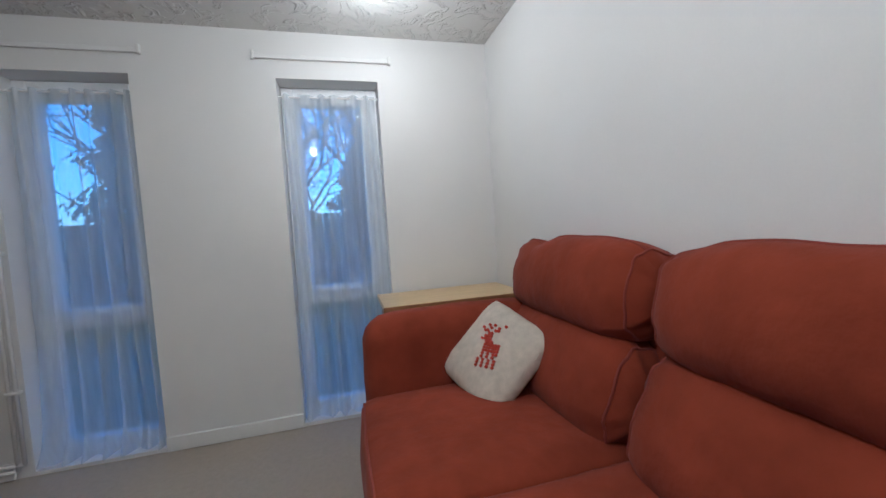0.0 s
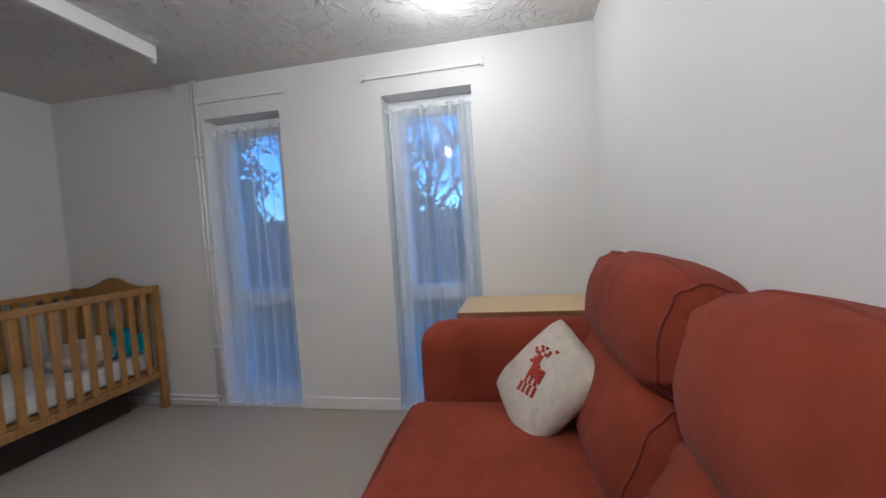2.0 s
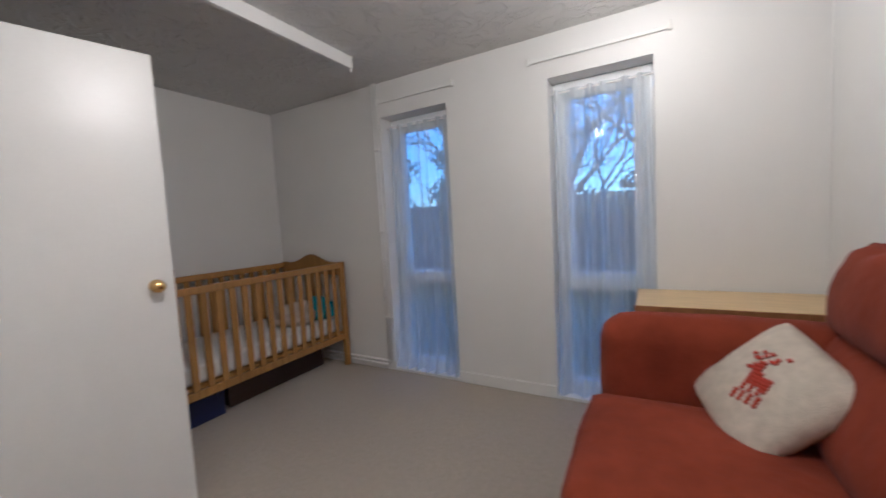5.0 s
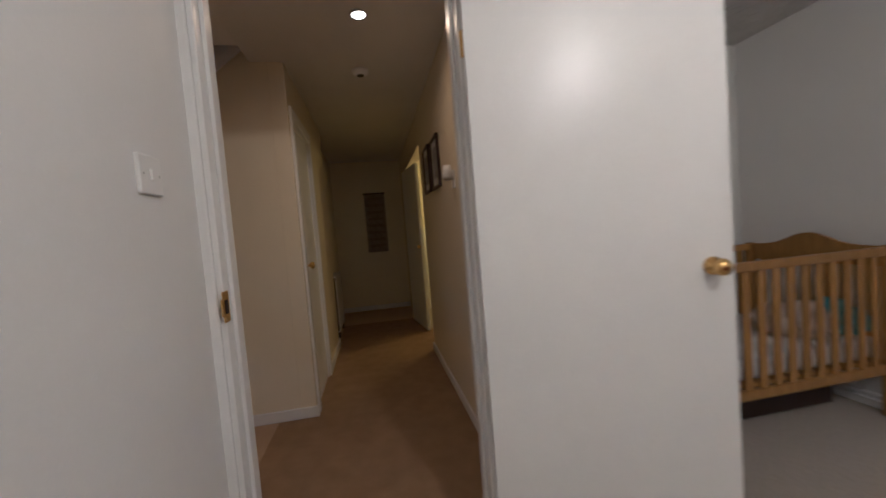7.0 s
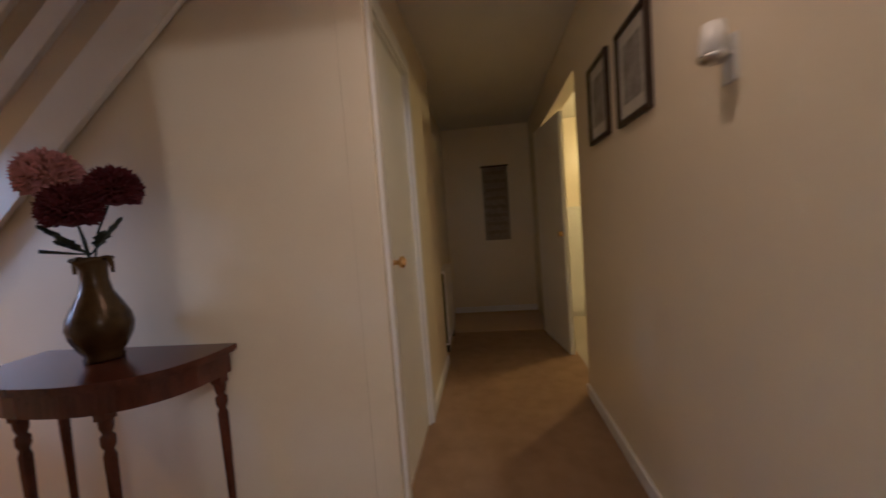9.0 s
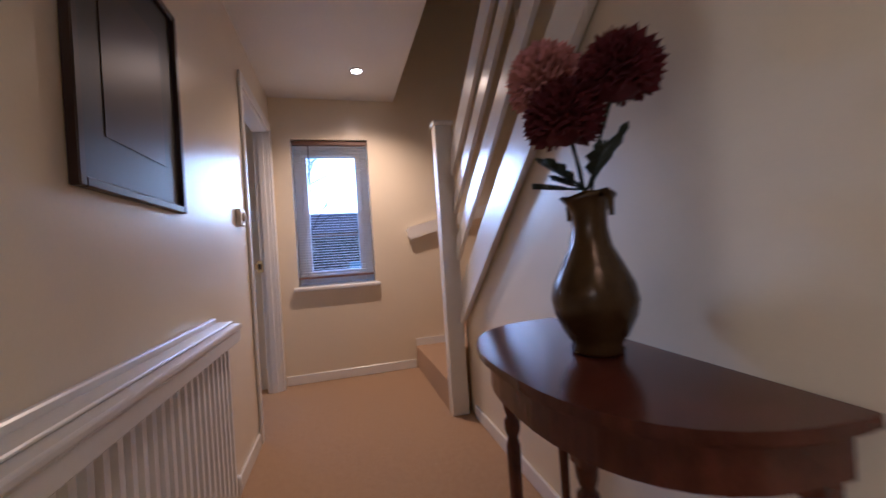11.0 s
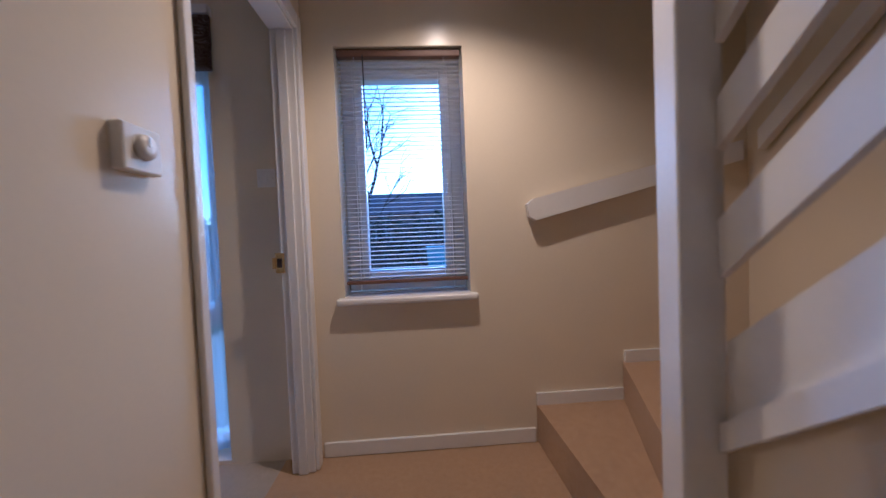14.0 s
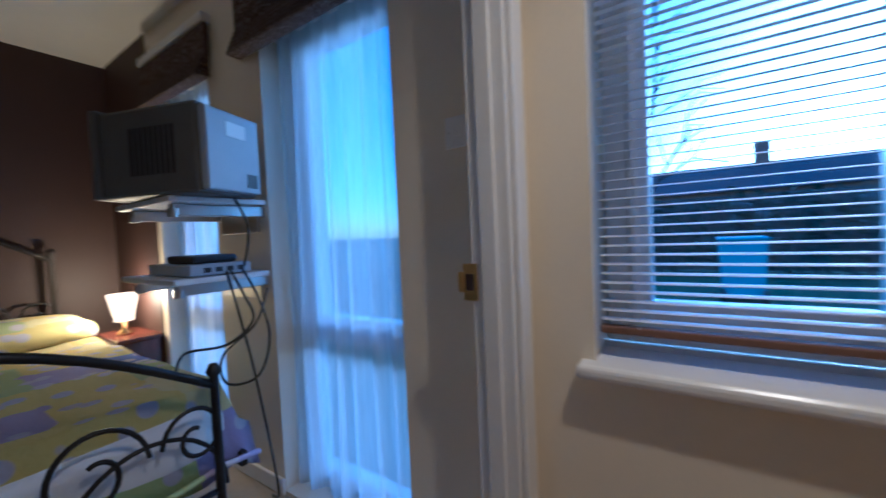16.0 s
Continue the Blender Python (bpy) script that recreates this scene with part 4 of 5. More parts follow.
def pompom(name, base, head, r, material, label, seed):
    f = thing(name, base, label, "flower", "flowers in the vase")
    hx = [head[i] - base[i] for i in range(3)]
    part("stem", tube(bmn(), [(0, 0, 0), (hx[0] * 0.3, hx[1] * 0.3, hx[2] * 0.5), hx], 0.004, 6), LEAF, f)
    rng = random.Random(seed)
    bm = bmn()
    n = 240
    for k in range(n):
        zz = 1 - 1.75 * (k + 0.5) / n
        a = k * 2.39996
        rr = math.sqrt(max(0, 1 - zz * zz))
        d = Vector((rr * math.cos(a), rr * math.sin(a), zz * 0.8)).normalized()
        t = d.orthogonal().normalized()
        t = Matrix.Rotation(rng.uniform(0, 6.28), 3, d) @ t
        s = d.cross(t)
        w = r * 0.13
        c0, c1, c2 = d * r * 0.45, d * r * 0.85, d * r * rng.uniform(0.95, 1.06)
        q = [c0 - t * w * 0.4, c0 + t * w * 0.4, c1 + t * w + s * w * 0.4, c1 - t * w + s * w * 0.4, c2 + s * w * 0.1, c1 - s * w * 0.4]
        v = [bm.verts.new(p + Vector(hx)) for p in q]
        bm.faces.new((v[0], v[1], v[2], v[3]))
        bm.faces.new((v[3], v[2], v[4]))
        bm.faces.new((v[0], v[3], v[5]))
        bm.faces.new((v[1], v[5], v[2]))
        bm.faces.new((v[3], v[4], v[5]))
        bm.faces.new((v[2], v[5], v[4]))
    part("flower_head", bm, material, f)
    bm = bmn()
    bmesh.ops.create_icosphere(bm, subdivisions=2, radius=r * 0.7, matrix=Matrix.Translation(hx))
    part("core", bm, material, f)


VB = (-4.04, -4.15, 1.06)
pompom("flower", VB, (-3.98, -4.20, 1.405), 0.098, PINK, "dusty pink pompom flower in the vase", 1)
pompom("flower", VB, (-4.05, -4.035, 1.355), 0.088, WINE, "dark burgundy pompom flower in the vase", 2)
pompom("flower", VB, (-3.975, -4.13, 1.29), 0.092, WINE, "dark burgundy pompom flower in the vase", 3)
lf = thing("foliage", (-4.04, -4.15, 1.13), "dark artificial leaves among the flowers", "leaves")
for k, (dx, dy, dz) in enumerate(((0.03, -0.17, 0.11), (0.02, -0.12, 0.05), (0.05, 0.13, 0.07), (0.12, 0.02, 0.06), (0.10, -0.08, 0.02), (-0.04, 0.10, 0.12))):
    bm = bmn()
    d = Vector((dx, dy, dz))
    s = d.cross(Vector((0, 0, 1))).normalized()
    pts = [(0.35, 0.006), (0.5, 0.022), (0.6, 0.014), (0.72, 0.028), (0.82, 0.014), (0.92, 0.018), (1.0, 0.002)]
    l = [bm.verts.new(d * u + s * w + Vector((0, 0, 0.01 * u))) for u, w in pts]
    c = [bm.verts.new(d * u + Vector((0, 0, -0.004))) for u, w in pts]
    r = [bm.verts.new(d * u - s * w + Vector((0, 0, 0.01 * u))) for u, w in pts]
    for i in range(len(pts) - 1):
        bm.faces.new((l[i], l[i + 1], c[i + 1], c[i]))
        bm.faces.new((c[i], c[i + 1], r[i + 1], r[i]))
    tube(bm, [(0, 0, 0), d * 0.4], 0.003, 5)
    part("leaf", bm, LEAF, lf)

# radiator on the east hall wall
rd = thing("radiator", (-2.97, -4.985, -0.025), "white panel radiator under a wooden radiator shelf", "radiator")
bm = bmn()
RL, x = 1.15, -0.062
ys = []
y = 0.03
cols = []
while y < RL - 0.02:
    for dy, dx in ((0, 0.0), (0.008, -0.010), (0.026, -0.010), (0.034, 0.0)):
        cols.append((x + dx, y + dy))
    y += 0.044
a = [bm.verts.new((cx, cy, 0.14)) for cx, cy in cols]
b = [bm.verts.new((cx, cy, 0.745)) for cx, cy in cols]
for i in range(len(cols) - 1):
    bm.faces.new((a[i], a[i + 1], b[i + 1], b[i]))
part("front_panel", bm, GLOSS, rd, "ribbed white steel panel")
part("body", box(bmn(), (-0.060, 0.01, 0.12), (-0.030, RL - 0.01, 0.765), 0.006, 2), GLOSS, rd)
part("top_grille", box(bmn(), (-0.075, 0.0, 0.765), (-0.02, RL, 0.778), 0.003, 1), GLOSS, rd)
part("shelf", box(bmn(), (-0.108, -0.02, 0.782), (-0.002, RL + 0.02, 0.802), 0.006, 2), GLOSS, rd, "white wooden shelf")
part("shelf_step", box(bmn(), (-0.075, -0.02, 0.8025), (-0.022, RL + 0.02, 0.812), 0.003, 1), GLOSS, rd)
part("shelf_upstand", box(bmn(), (-0.02, -0.02, 0.803), (-0.002, RL + 0.02, 0.828), 0.004, 1), GLOSS, rd)
part("shelf_front", box(bmn(), (-0.102, -0.012, 0.735), (-0.088, RL + 0.012, 0.7815), 0.004, 1), GLOSS, rd)
part("valve", lathe(bmn(), [(0.012, 0), (0.012, 0.06), (0.018, 0.065), (0.018, 0.11), (0.010, 0.115)], 14, pose(-0.055, -0.015, 0.10)), WHITEP, rd, "", True)
for yy in (-0.015, RL + 0.01):
    part("pipe", tube(bmn(), [(-0.055, yy, 0.025), (-0.055, yy, 0.12)], 0.0075, 8), CHROME, rd)
th = thing("thermostat", (-2.97, -5.50, 1.24), "square white wall thermostat with a round dial", "thermostat", rz=-90)
part("base", box(bmn(), (-0.048, -0.024, -0.042), (0.048, 0, 0.042), 0.004, 2), WHITEP, th)
part("dial", lathe(bmn(), [(0.024, 0), (0.022, 0.010), (0.006, 0.011)], 22, pose(0.0, -0.024, 0.004, 90, 0, 0)), WHITEP, th, "round white dial", True)
part("pointer", box(bmn(), (-0.002, -0.037, 0.004), (0.002, -0.0345, 0.022)), CHROME, th)

# ---- stairs ----
st = thing("staircase", (-4.19, -6.62, 0), "white painted open staircase with fawn carpeted treads", "staircase", kind="structure")
SLOPE = math.atan(0.825)
NW = 0.078
nx, ny = -4.055, -5.60
inv = Matrix.Translation((4.19, 6.62, 0))


def stp(name, bm, material, label="", smooth=False):
    bmesh.ops.transform(bm, matrix=inv, verts=bm.verts)
    return part(name, bm, material, st, label, smooth)


stp("newel_post", box(bmn(), (nx - NW - 0.03, ny - NW / 2, 0.0), (nx, ny + NW / 2, 1.765), 0.006, 2), GLOSS, "square white newel post")
stp("newel_cap", box(bmn(), (nx - NW - 0.042, ny - NW / 2 - 0.012, 1.766), (nx + 0.012, ny + NW / 2 + 0.012, 1.795), 0.012, 2), GLOSS)


def sloped(z0, z1, x0, x1, ylo=-5.56, yhi=-3.25):
    k = math.tan(SLOPE)
    # heights at the newel, rising northwards
    return prism(bmn(), [(ylo, z0), (yhi, z0 + k * (yhi - ylo)), (yhi, z1 + k * (yhi - ylo)), (ylo, z1)], x0, x1, "x")


stp("string", sloped(0.575, 0.80, -4.185, -4.160), GLOSS, "deep white string board")
stp("string_moulding", sloped(0.550, 0.618, -4.159, -4.140), GLOSS, "white moulding under the string")
for z, zt in ((0.945, 1.072), (1.225, 1.335), (1.455, 1.61)):
    stp("rail_board", sloped(z, zt, -4.165, -4.143), GLOSS, "sloping white balustrade board")
bm = prism(bmn(), [(-5.60, 0.0), (-3.221, 0.0), (-3.221, 2.50), (-5.60, 0.62)], -4.29, -4.19, "x")
tagged(part("wall_hall_west", bm, HALLWALL), "cream painted wall under the stairs", "wall", kind="structure")
# winder treads in the corner
CARPETST = HALLCARPET


def tread(outline, z, h):
    return prism(bmn(), outline, z - h, z, "z")


cor = (-4.14, -5.60)
w1_ = [(-4.05, -6.62), (-4.06, -5.66), (-4.14, -5.62), (-4.55, -6.62)]
w2_ = [(-4.505, -6.615), (-4.14, -5.62), (-5.2, -6.35), (-5.2, -6.615)]
w3_ = [(-5.2, -6.38), (-4.19, -5.62), (-5.2, -5.65)]
stp("tread", tread(w1_, 0.19, 0.188), CARPETST)
stp("tread", tread(w2_, 0.38, 0.38), CARPETST)
stp("tread", tread(w3_, 0.57, 0.57), CARPETST)
for k in range(10):
    y0 = -5.64 + k * 0.235
    stp("tread", box(bmn(), (-5.2, y0, 0.57 + 0.185 * k - 0.1), (-4.295, y0 + 0.26, 0.76 + 0.185 * k), 0.012, 2), CARPETST)
stp("stair_skirting", box(bmn(), (-4.515, -6.62, 0.19), (-4.05, -6.606, 0.25)), GLOSS)
stp("stair_skirting", box(bmn(), (-5.2, -6.62, 0.38), (-4.515, -6.606, 0.44)), GLOSS)
hr = thing("wall_handrail", (-4.03, -6.62, 1.175), "white wooden handrail fixed to the stair wall", "handrail")
part("rail", prism(bmn(), [(0, -0.035), (0.012, 0.025), (0.03, 0.05), (-1.1 * 0 + 0.03, 0.05), (-1.1, 0.39), (-1.1, 0.29), (-0.03, -0.05)][0:2] + [(-0.02, 0.05), (-1.1, 0.31), (-1.1, 0.21), (-0.03, -0.055)], 0.012, 0.055), GLOSS, hr)
for xk in (-0.25, -0.8):
    part("bracket", box(bmn(), (xk - 0.02, 0, 0.0 - xk * 0.24 - 0.02), (xk + 0.02, 0.014, 0.02 - xk * 0.24)), CHROME, hr)

wr = thing("wall_handrail", (-5.2, -6.50, 1.47), "white wooden handrail climbing the stairwell wall", "handrail")
part("rail", prism(bmn(), [(0, -0.05), (2.6, 2.05), (2.6, 2.14), (0, 0.045)], 0.015, 0.058, "x"), GLOSS, wr)
for yk in (0.4, 1.3, 2.2):
    part("bracket", box(bmn(), (0, yk - 0.02, yk * 0.807 - 0.03), (0.016, yk + 0.02, yk * 0.807 + 0.02)), CHROME, wr)

# ---- far end of the corridor ----
fd = thing("door_far_room", (-6.66, -2.20, 0), "half open flat cream door at the corridor end", "door", kind="structure", rz=8)
part("door_leaf", box(bmn(), (0, -0.018, 0.008), (0.72, 0.018, 1.97), 0.002, 1), DOORP, fd)
part("handle", box(bmn(), (0.66, -0.05, 0.98), (0.70, -0.018, 1.02), 0.006, 2), BRASS, fd)
cc = thing("side_cupboard", (-7.595, -2.04, 0), "plain cream half-height cupboard in the lit side room", "cupboard")
part("body", box(bmn(), (0, 0, 0), (0.40, 1.1, 1.24), 0.004, 1), DOORP, cc)
part("door", box(bmn(), (0.401, 0.01, 0.06), (0.42, 1.09, 1.23), 0.003, 1), DOORP, cc)
part("knob", lathe(bmn(), [(0.012, 0), (0.01, 0.015), (0.017, 0.022), (0.012, 0.032)], 12, pose(0.42, 0.08, 1.0, 0, 90, 0)), DARKWOOD, cc, "small dark knob", True)
hp = thing("storage_heater", (-6.7, -3.22, 0), "slim white panel heater on the corridor wall", "heater")
part("body", box(bmn(), (0, 0.02, 0.08), (0.62, 0.10, 0.74), 0.012, 2), GLOSS, hp)
part("end_grille", box(bmn(), (0.621, 0.03, 0.10), (0.628, 0.09, 0.72)), BLACK, hp, "dark end grille")
part("foot", box(bmn(), (0.05, 0.0, 0.0), (0.09, 0.09, 0.08)), BLACK, hp)
part("foot", box(bmn(), (0.53, 0.0, 0.0), (0.57, 0.09, 0.08)), BLACK, hp)


# ---- bedroom things ----
def quilt_mat(name):
    m = mat(name, (0.6, 0.5, 0.15), 0.9, bump=0.3, bscale=60)
    t = m.node_tree
    b = t.nodes["Principled BSDF"]
    tc, vo = t.nodes.new("ShaderNodeTexCoord"), t.nodes.new("ShaderNodeTexVoronoi")
    vo.distance = "CHEBYCHEV"
    vo.inputs["Scale"].default_value, vo.inputs["Randomness"].default_value = 4.2, 0.35
    sep, ramp = t.nodes.new("ShaderNodeSeparateColor"), t.nodes.new("ShaderNodeValToRGB")
    ramp.color_ramp.interpolation = "CONSTANT"
    e = ramp.color_ramp.elements
    cols = ((0.0, (0.70, 0.60, 0.16)), (0.38, (0.50, 0.56, 0.22)), (0.5, (0.44, 0.38, 0.56)), (0.62, (0.72, 0.66, 0.30)), (0.84, (0.14, 0.22, 0.60)))
    e[0].color, e[1].color, e[1].position = (*cols[0][1], 1), (*cols[1][1], 1), cols[1][0]
    for p, c in cols[2:]:
        e.new(p).color = (*c, 1)
    t.links.new(tc.outputs["Object"], vo.inputs["Vector"])
    t.links.new(vo.outputs["Color"], sep.inputs[0])
    t.links.new(sep.outputs[0], ramp.inputs["Fac"])
    v2, r2, mx = t.nodes.new("ShaderNodeTexVoronoi"), t.nodes.new("ShaderNodeValToRGB"), t.nodes.new("ShaderNodeMix")
    v2.inputs["Scale"].default_value = 11
    r2.color_ramp.elements[0].position, r2.color_ramp.elements[1].position = 0.28, 0.34
    r2.color_ramp.elements[0].color, r2.color_ramp.elements[1].color = (1, 1, 1, 1), (0, 0, 0, 1)
    t.links.new(tc.outputs["Object"], v2.inputs["Vector"])
    t.links.new(v2.outputs["Distance"], r2.inputs["Fac"])
    mx.data_type = "RGBA"
    t.links.new(r2.outputs["Color"], mx.inputs[0])
    t.links.new(ramp.outputs["Color"], mx.inputs[6])
    mx.inputs[7].default_value = (0.58, 0.55, 0.60, 1)
    t.links.new(mx.outputs[2], b.inputs["Base Color"])
    return m


QUILT = quilt_mat("patchwork_cotton")
IRON = mat("black_wrought_iron", (0.03, 0.028, 0.028), 0.4, 0.6, var=0.2)
BX0, BX1, BY0, BY1 = -1.97, -0.06, -6.38, -4.98
bed = thing("bed", (BX0, BY0, 0), "wrought iron bedstead with scrolled foot end", "bed")
bl_, bw_ = BX1 - BX0, BY1 - BY0
for x, h in ((-0.06, 0.70), (bl_ - 0.02, 1.10)):
    for y in (0.10, bw_ - 0.10):
        part("post", lathe(bmn(), [(0.012, 0), (0.014, 0.02), (0.014, h - 0.03), (0.024, h - 0.015), (0.012, h + 0.01)], 12, pose(x, y, 0)), IRON, bed, "", True)
    pts = [(x, 0.10 + (bw_ - 0.20) * k / 16, h - 0.06 + 0.24 * math.sin(math.pi * k / 16)) for k in range(17)]
    part("arch_bar", tube(bmn(), pts, 0.013), IRON, bed, "", True)
    part("lower_bar", tube(bmn(), [(x, 0.10, 0.30), (x, bw_ - 0.10, 0.30)], 0.010), IRON, bed, "", True)
    for c, r0, sg in ((0.16, 0.09, 1), (0.40, 0.12, -1), (0.72, 0.14, 1), (1.04, 0.12, 1), (1.28, 0.09, -1)):
        pts = []
        for k in range(34):
            a = k / 33 * 2.6 * math.pi
            r = r0 * (1 - 0.75 * k / 33)
            pts.append((x, c + sg * r * math.cos(a), 0.50 + (h - 0.70) * 0.5 + r * 1.15 * math.sin(a)))
        part("scroll", tube(bmn(), pts, 0.007, 6), IRON, bed, "", True)
    for c, r0 in ((0.28, 0.20), (0.72, 0.26), (1.16, 0.20)):
        pts = [(x, c + r0 * math.cos(a), 0.31 + r0 * 1.1 * math.sin(a)) for a in [math.pi * k / 16 for k in range(17)]]
        part("hoop", tube(bmn(), pts, 0.007, 6), IRON, bed, "", True)
for y in (0.01, bw_ - 0.01):
    part("side_rail", box(bmn(), (-0.04, y - 0.012, 0.32), (bl_ - 0.03, y + 0.012, 0.37), 0.003, 1), IRON, bed)
ms = thing("mattress", (BX0, BY0, 0.35), "white divan mattress on the iron bed", "mattress")
soft("mattress", (0.0, 0.03, 0.02), (bl_ - 0.06, bw_ - 0.03, 0.20), 0.05, ms, 0.005, SHEET, 4)
dv = thing("duvet", (BX0, BY0, 0.35), "yellow, lilac and blue patchwork print duvet on the bed", "duvet")
bm = bmn()
NX, NY = 48, 40
g = []
for i in range(NX + 1):
    row = []
    for j in range(NY + 1):
        u, v = i / NX, j / NY
        x, y = -0.03 + (bl_ - 0.40) * u, -0.05 + (bw_ + 0.10) * v
        z = 0.245 + 0.022 * noise.fractal(Vector((x * 2.2, y * 2.2, 3)), 1, 2, 4)
        ex = max(0, 0.05 - u) / 0.05
        ey = max(0, 0.045 - min(v, 1 - v)) / 0.045
        z -= 0.26 * ex ** 0.6 * (0.9 + 0.2 * math.sin(y * 9)) + 0.22 * ey ** 0.6 * (1 if ex == 0 else 0.4)
        row.append(bm.verts.new((x, y, z)))
    g.append(row)
for i in range(NX):
    for j in range(NY):
        bm.faces.new((g[i][j], g[i + 1][j], g[i + 1][j + 1], g[i][j + 1]))
bmesh.ops.solidify(bm, geom=bm.faces[:], thickness=0.018)
part("cover", bm, QUILT, dv, "", True)
part("hem", tube(bmn(), [(-0.045, -0.04 + (bw_ + 0.08) * k / 12, 0.0 + 0.012 * math.sin(k * 1.7)) for k in range(13)], 0.010, 6), QUILT, dv, "stitched foot hem", True)
for k, y in enumerate((-6.05, -5.35)):
    pw = thing("pillow", (-0.27, y, 0.55), "plump pillow in matching patchwork print", "pillow", "pillows on the bed")
    soft("pillow", (-0.20, -0.32, 0.0), (0.18, 0.32, 0.16), 0.075, pw, 0.03, QUILT, 20 + k)
ns = thing("bedside_table", (-0.50, -6.612, 0), "small dark wooden bedside table", "bedside table")
part("top", box(bmn(), (-0.2, 0.0, 0.56), (0.2, 0.215, 0.585), 0.004, 1), MAHOG, ns)
part("body", box(bmn(), (-0.18, 0.0, 0.0), (0.18, 0.20, 0.559), 0.004, 1), MAHOG, ns)
bn = thing("bedside_lamp", (-0.50, -6.49, 0.586), "small bedside lamp with a glowing cream shade", "lamp")
part("base", lathe(bmn(), [(0.04, 0), (0.042, 0.01), (0.014, 0.03), (0.012, 0.09)], 20), BRASS, bn, "", True)
part("shade", lathe(bmn(), [(0.045, 0.08), (0.046, 0.10), (0.075, 0.24)], 24), glow("lamp_shade_glow", (1.0, 0.52, 0.16), 1.3), bn, "glowing cream shade", True).visible_shadow = False

# television on a wall bracket
TVB = mat("brown_grey_plastic", (0.12, 0.11, 0.095), 0.5, var=0.1)
TVS = mat("silver_plastic", (0.42, 0.44, 0.47), 0.4, var=0.06)
tv = thing("television", (-1.925, -6.55, 1.262), "old grey box television on a wall shelf", "television", rz=20)
part("case", box(bmn(), (0.03, 0.0, 0.0), (0.44, 0.26, 0.30), 0.012, 2), TVB, tv)
part("back_panel", box(bmn(), (0.0, 0.01, 0.01), (0.03, 0.25, 0.285), 0.006, 2), TVS, tv, "silver rear panel")
part("bezel", box(bmn(), (0.44, -0.005, -0.001), (0.475, 0.27, 0.31), 0.008, 2), TVB, tv)
part("screen", box(bmn(), (0.475, 0.02, 0.03), (0.479, 0.245, 0.28)), BLACK, tv)
for k in range(9):
    part("vent_slot", box(bmn(), (0.12 + k * 0.022, 0.26, 0.07), (0.132 + k * 0.022, 0.262, 0.23)), BLACK, tv)
part("rating_label", box(bmn(), (-0.002, 0.08, 0.20), (0.0, 0.17, 0.25)), WHITEP, tv, "pale rating label")
part("socket_panel", box(bmn(), (-0.002, 0.03, 0.03), (0.0, 0.08, 0.08)), BLACK, tv)
for nm, zz, lab in (("wall_shelf", 1.232, "white bracketed wall shelf under the television"), ("wall_shelf", 0.945, "white bracketed wall shelf under the set-top box")):
    sh = thing(nm, (-1.87, -6.62, zz), lab, "shelf", "bracket shelves")
    part("board", box(bmn(), (0.0, 0.03, 0.008), (0.50, 0.37, 0.029), 0.003, 1), WHITEP, sh)
    part("wall_plate", box(bmn(), (0.10, 0.0, -0.10), (0.40, 0.012, 0.03), 0.003, 1), CHROME, sh)
    for x in (0.06, 0.42):
        part("bracket_arm", box(bmn(), (x, 0.0, -0.035), (x + 0.03, 0.34, 0.007), 0.003, 1), CHROME, sh)
        part("bracket_end", lathe(bmn(), [(0.018, 0), (0.018, 0.03)], 12, pose(x + 0.015, 0.33, -0.04)), CHROME, sh)
sbx = thing("set_top_box", (-1.84, -6.53, 0.9745), "slim silver set-top box on the wall shelf", "set-top box")
part("case", box(bmn(), (0.0, 0.0, 0.004), (0.36, 0.22, 0.045), 0.004, 1), TVS, sbx)
part("front", box(bmn(), (0.36, 0.0, 0.004), (0.372, 0.22, 0.045), 0.003, 1), BLACK, sbx)
for y in (0.03, 0.07, 0.11, 0.15):
    part("socket", box(bmn(), (-0.003, y, 0.014), (0.0, y + 0.024, 0.032)), BLACK, sbx)
rt = thing("router", (-1.80, -6.50, 1.0205), "flat black box on top of the set-top box", "router")
part("case", box(bmn(), (0, 0, 0.0), (0.24, 0.16, 0.03), 0.01, 2), BLACK, rt)
for k, pts in enumerate(([(-1.86, -6.45, 1.30), (-1.89, -6.50, 1.15), (-1.875, -6.48, 0.99)], [(-1.87, -6.48, 0.99), (-1.93, -6.50, 0.88), (-1.99, -6.50, 0.74), (-1.97, -6.46, 0.60), (-1.86, -6.40, 0.57), (-1.80, -6.42, 0.66), (-1.90, -6.50, 0.78), (-1.90, -6.56, 0.92)], [(-1.86, -6.44, 0.99), (-1.90, -6.46, 0.90), (-1.92, -6.48, 0.80), (-1.88, -6.40, 0.72), (-1.78, -6.30, 0.70), (-1.74, -6.28, 0.62)], [(-1.87, -6.42, 0.99), (-1.91, -6.44, 0.80), (-1.88, -6.50, 0.55), (-1.90, -6.55, 0.10), (-1.80, -6.58, 0.012)])):
    cb = thing("cable", (0, 0, 0), "black cable hanging below the television shelves", "cable", "television cables")
    fine = []
    for i in range(len(pts) - 1):
        p0, p1, p2, p3 = (Vector(pts[max(0, min(len(pts) - 1, i + d))]) for d in (-1, 0, 1, 2))
        for q in range(8):
            t = q / 8
            fine.append(0.5 * (2 * p1 + (p2 - p0) * t + (2 * p0 - 5 * p1 + 4 * p2 - p3) * t * t + (3 * p1 - p0 - 3 * p2 + p3) * t ** 3))
    part("wire", tube(bmn(), fine, 0.005, 6), BLACK, cb, "", True)

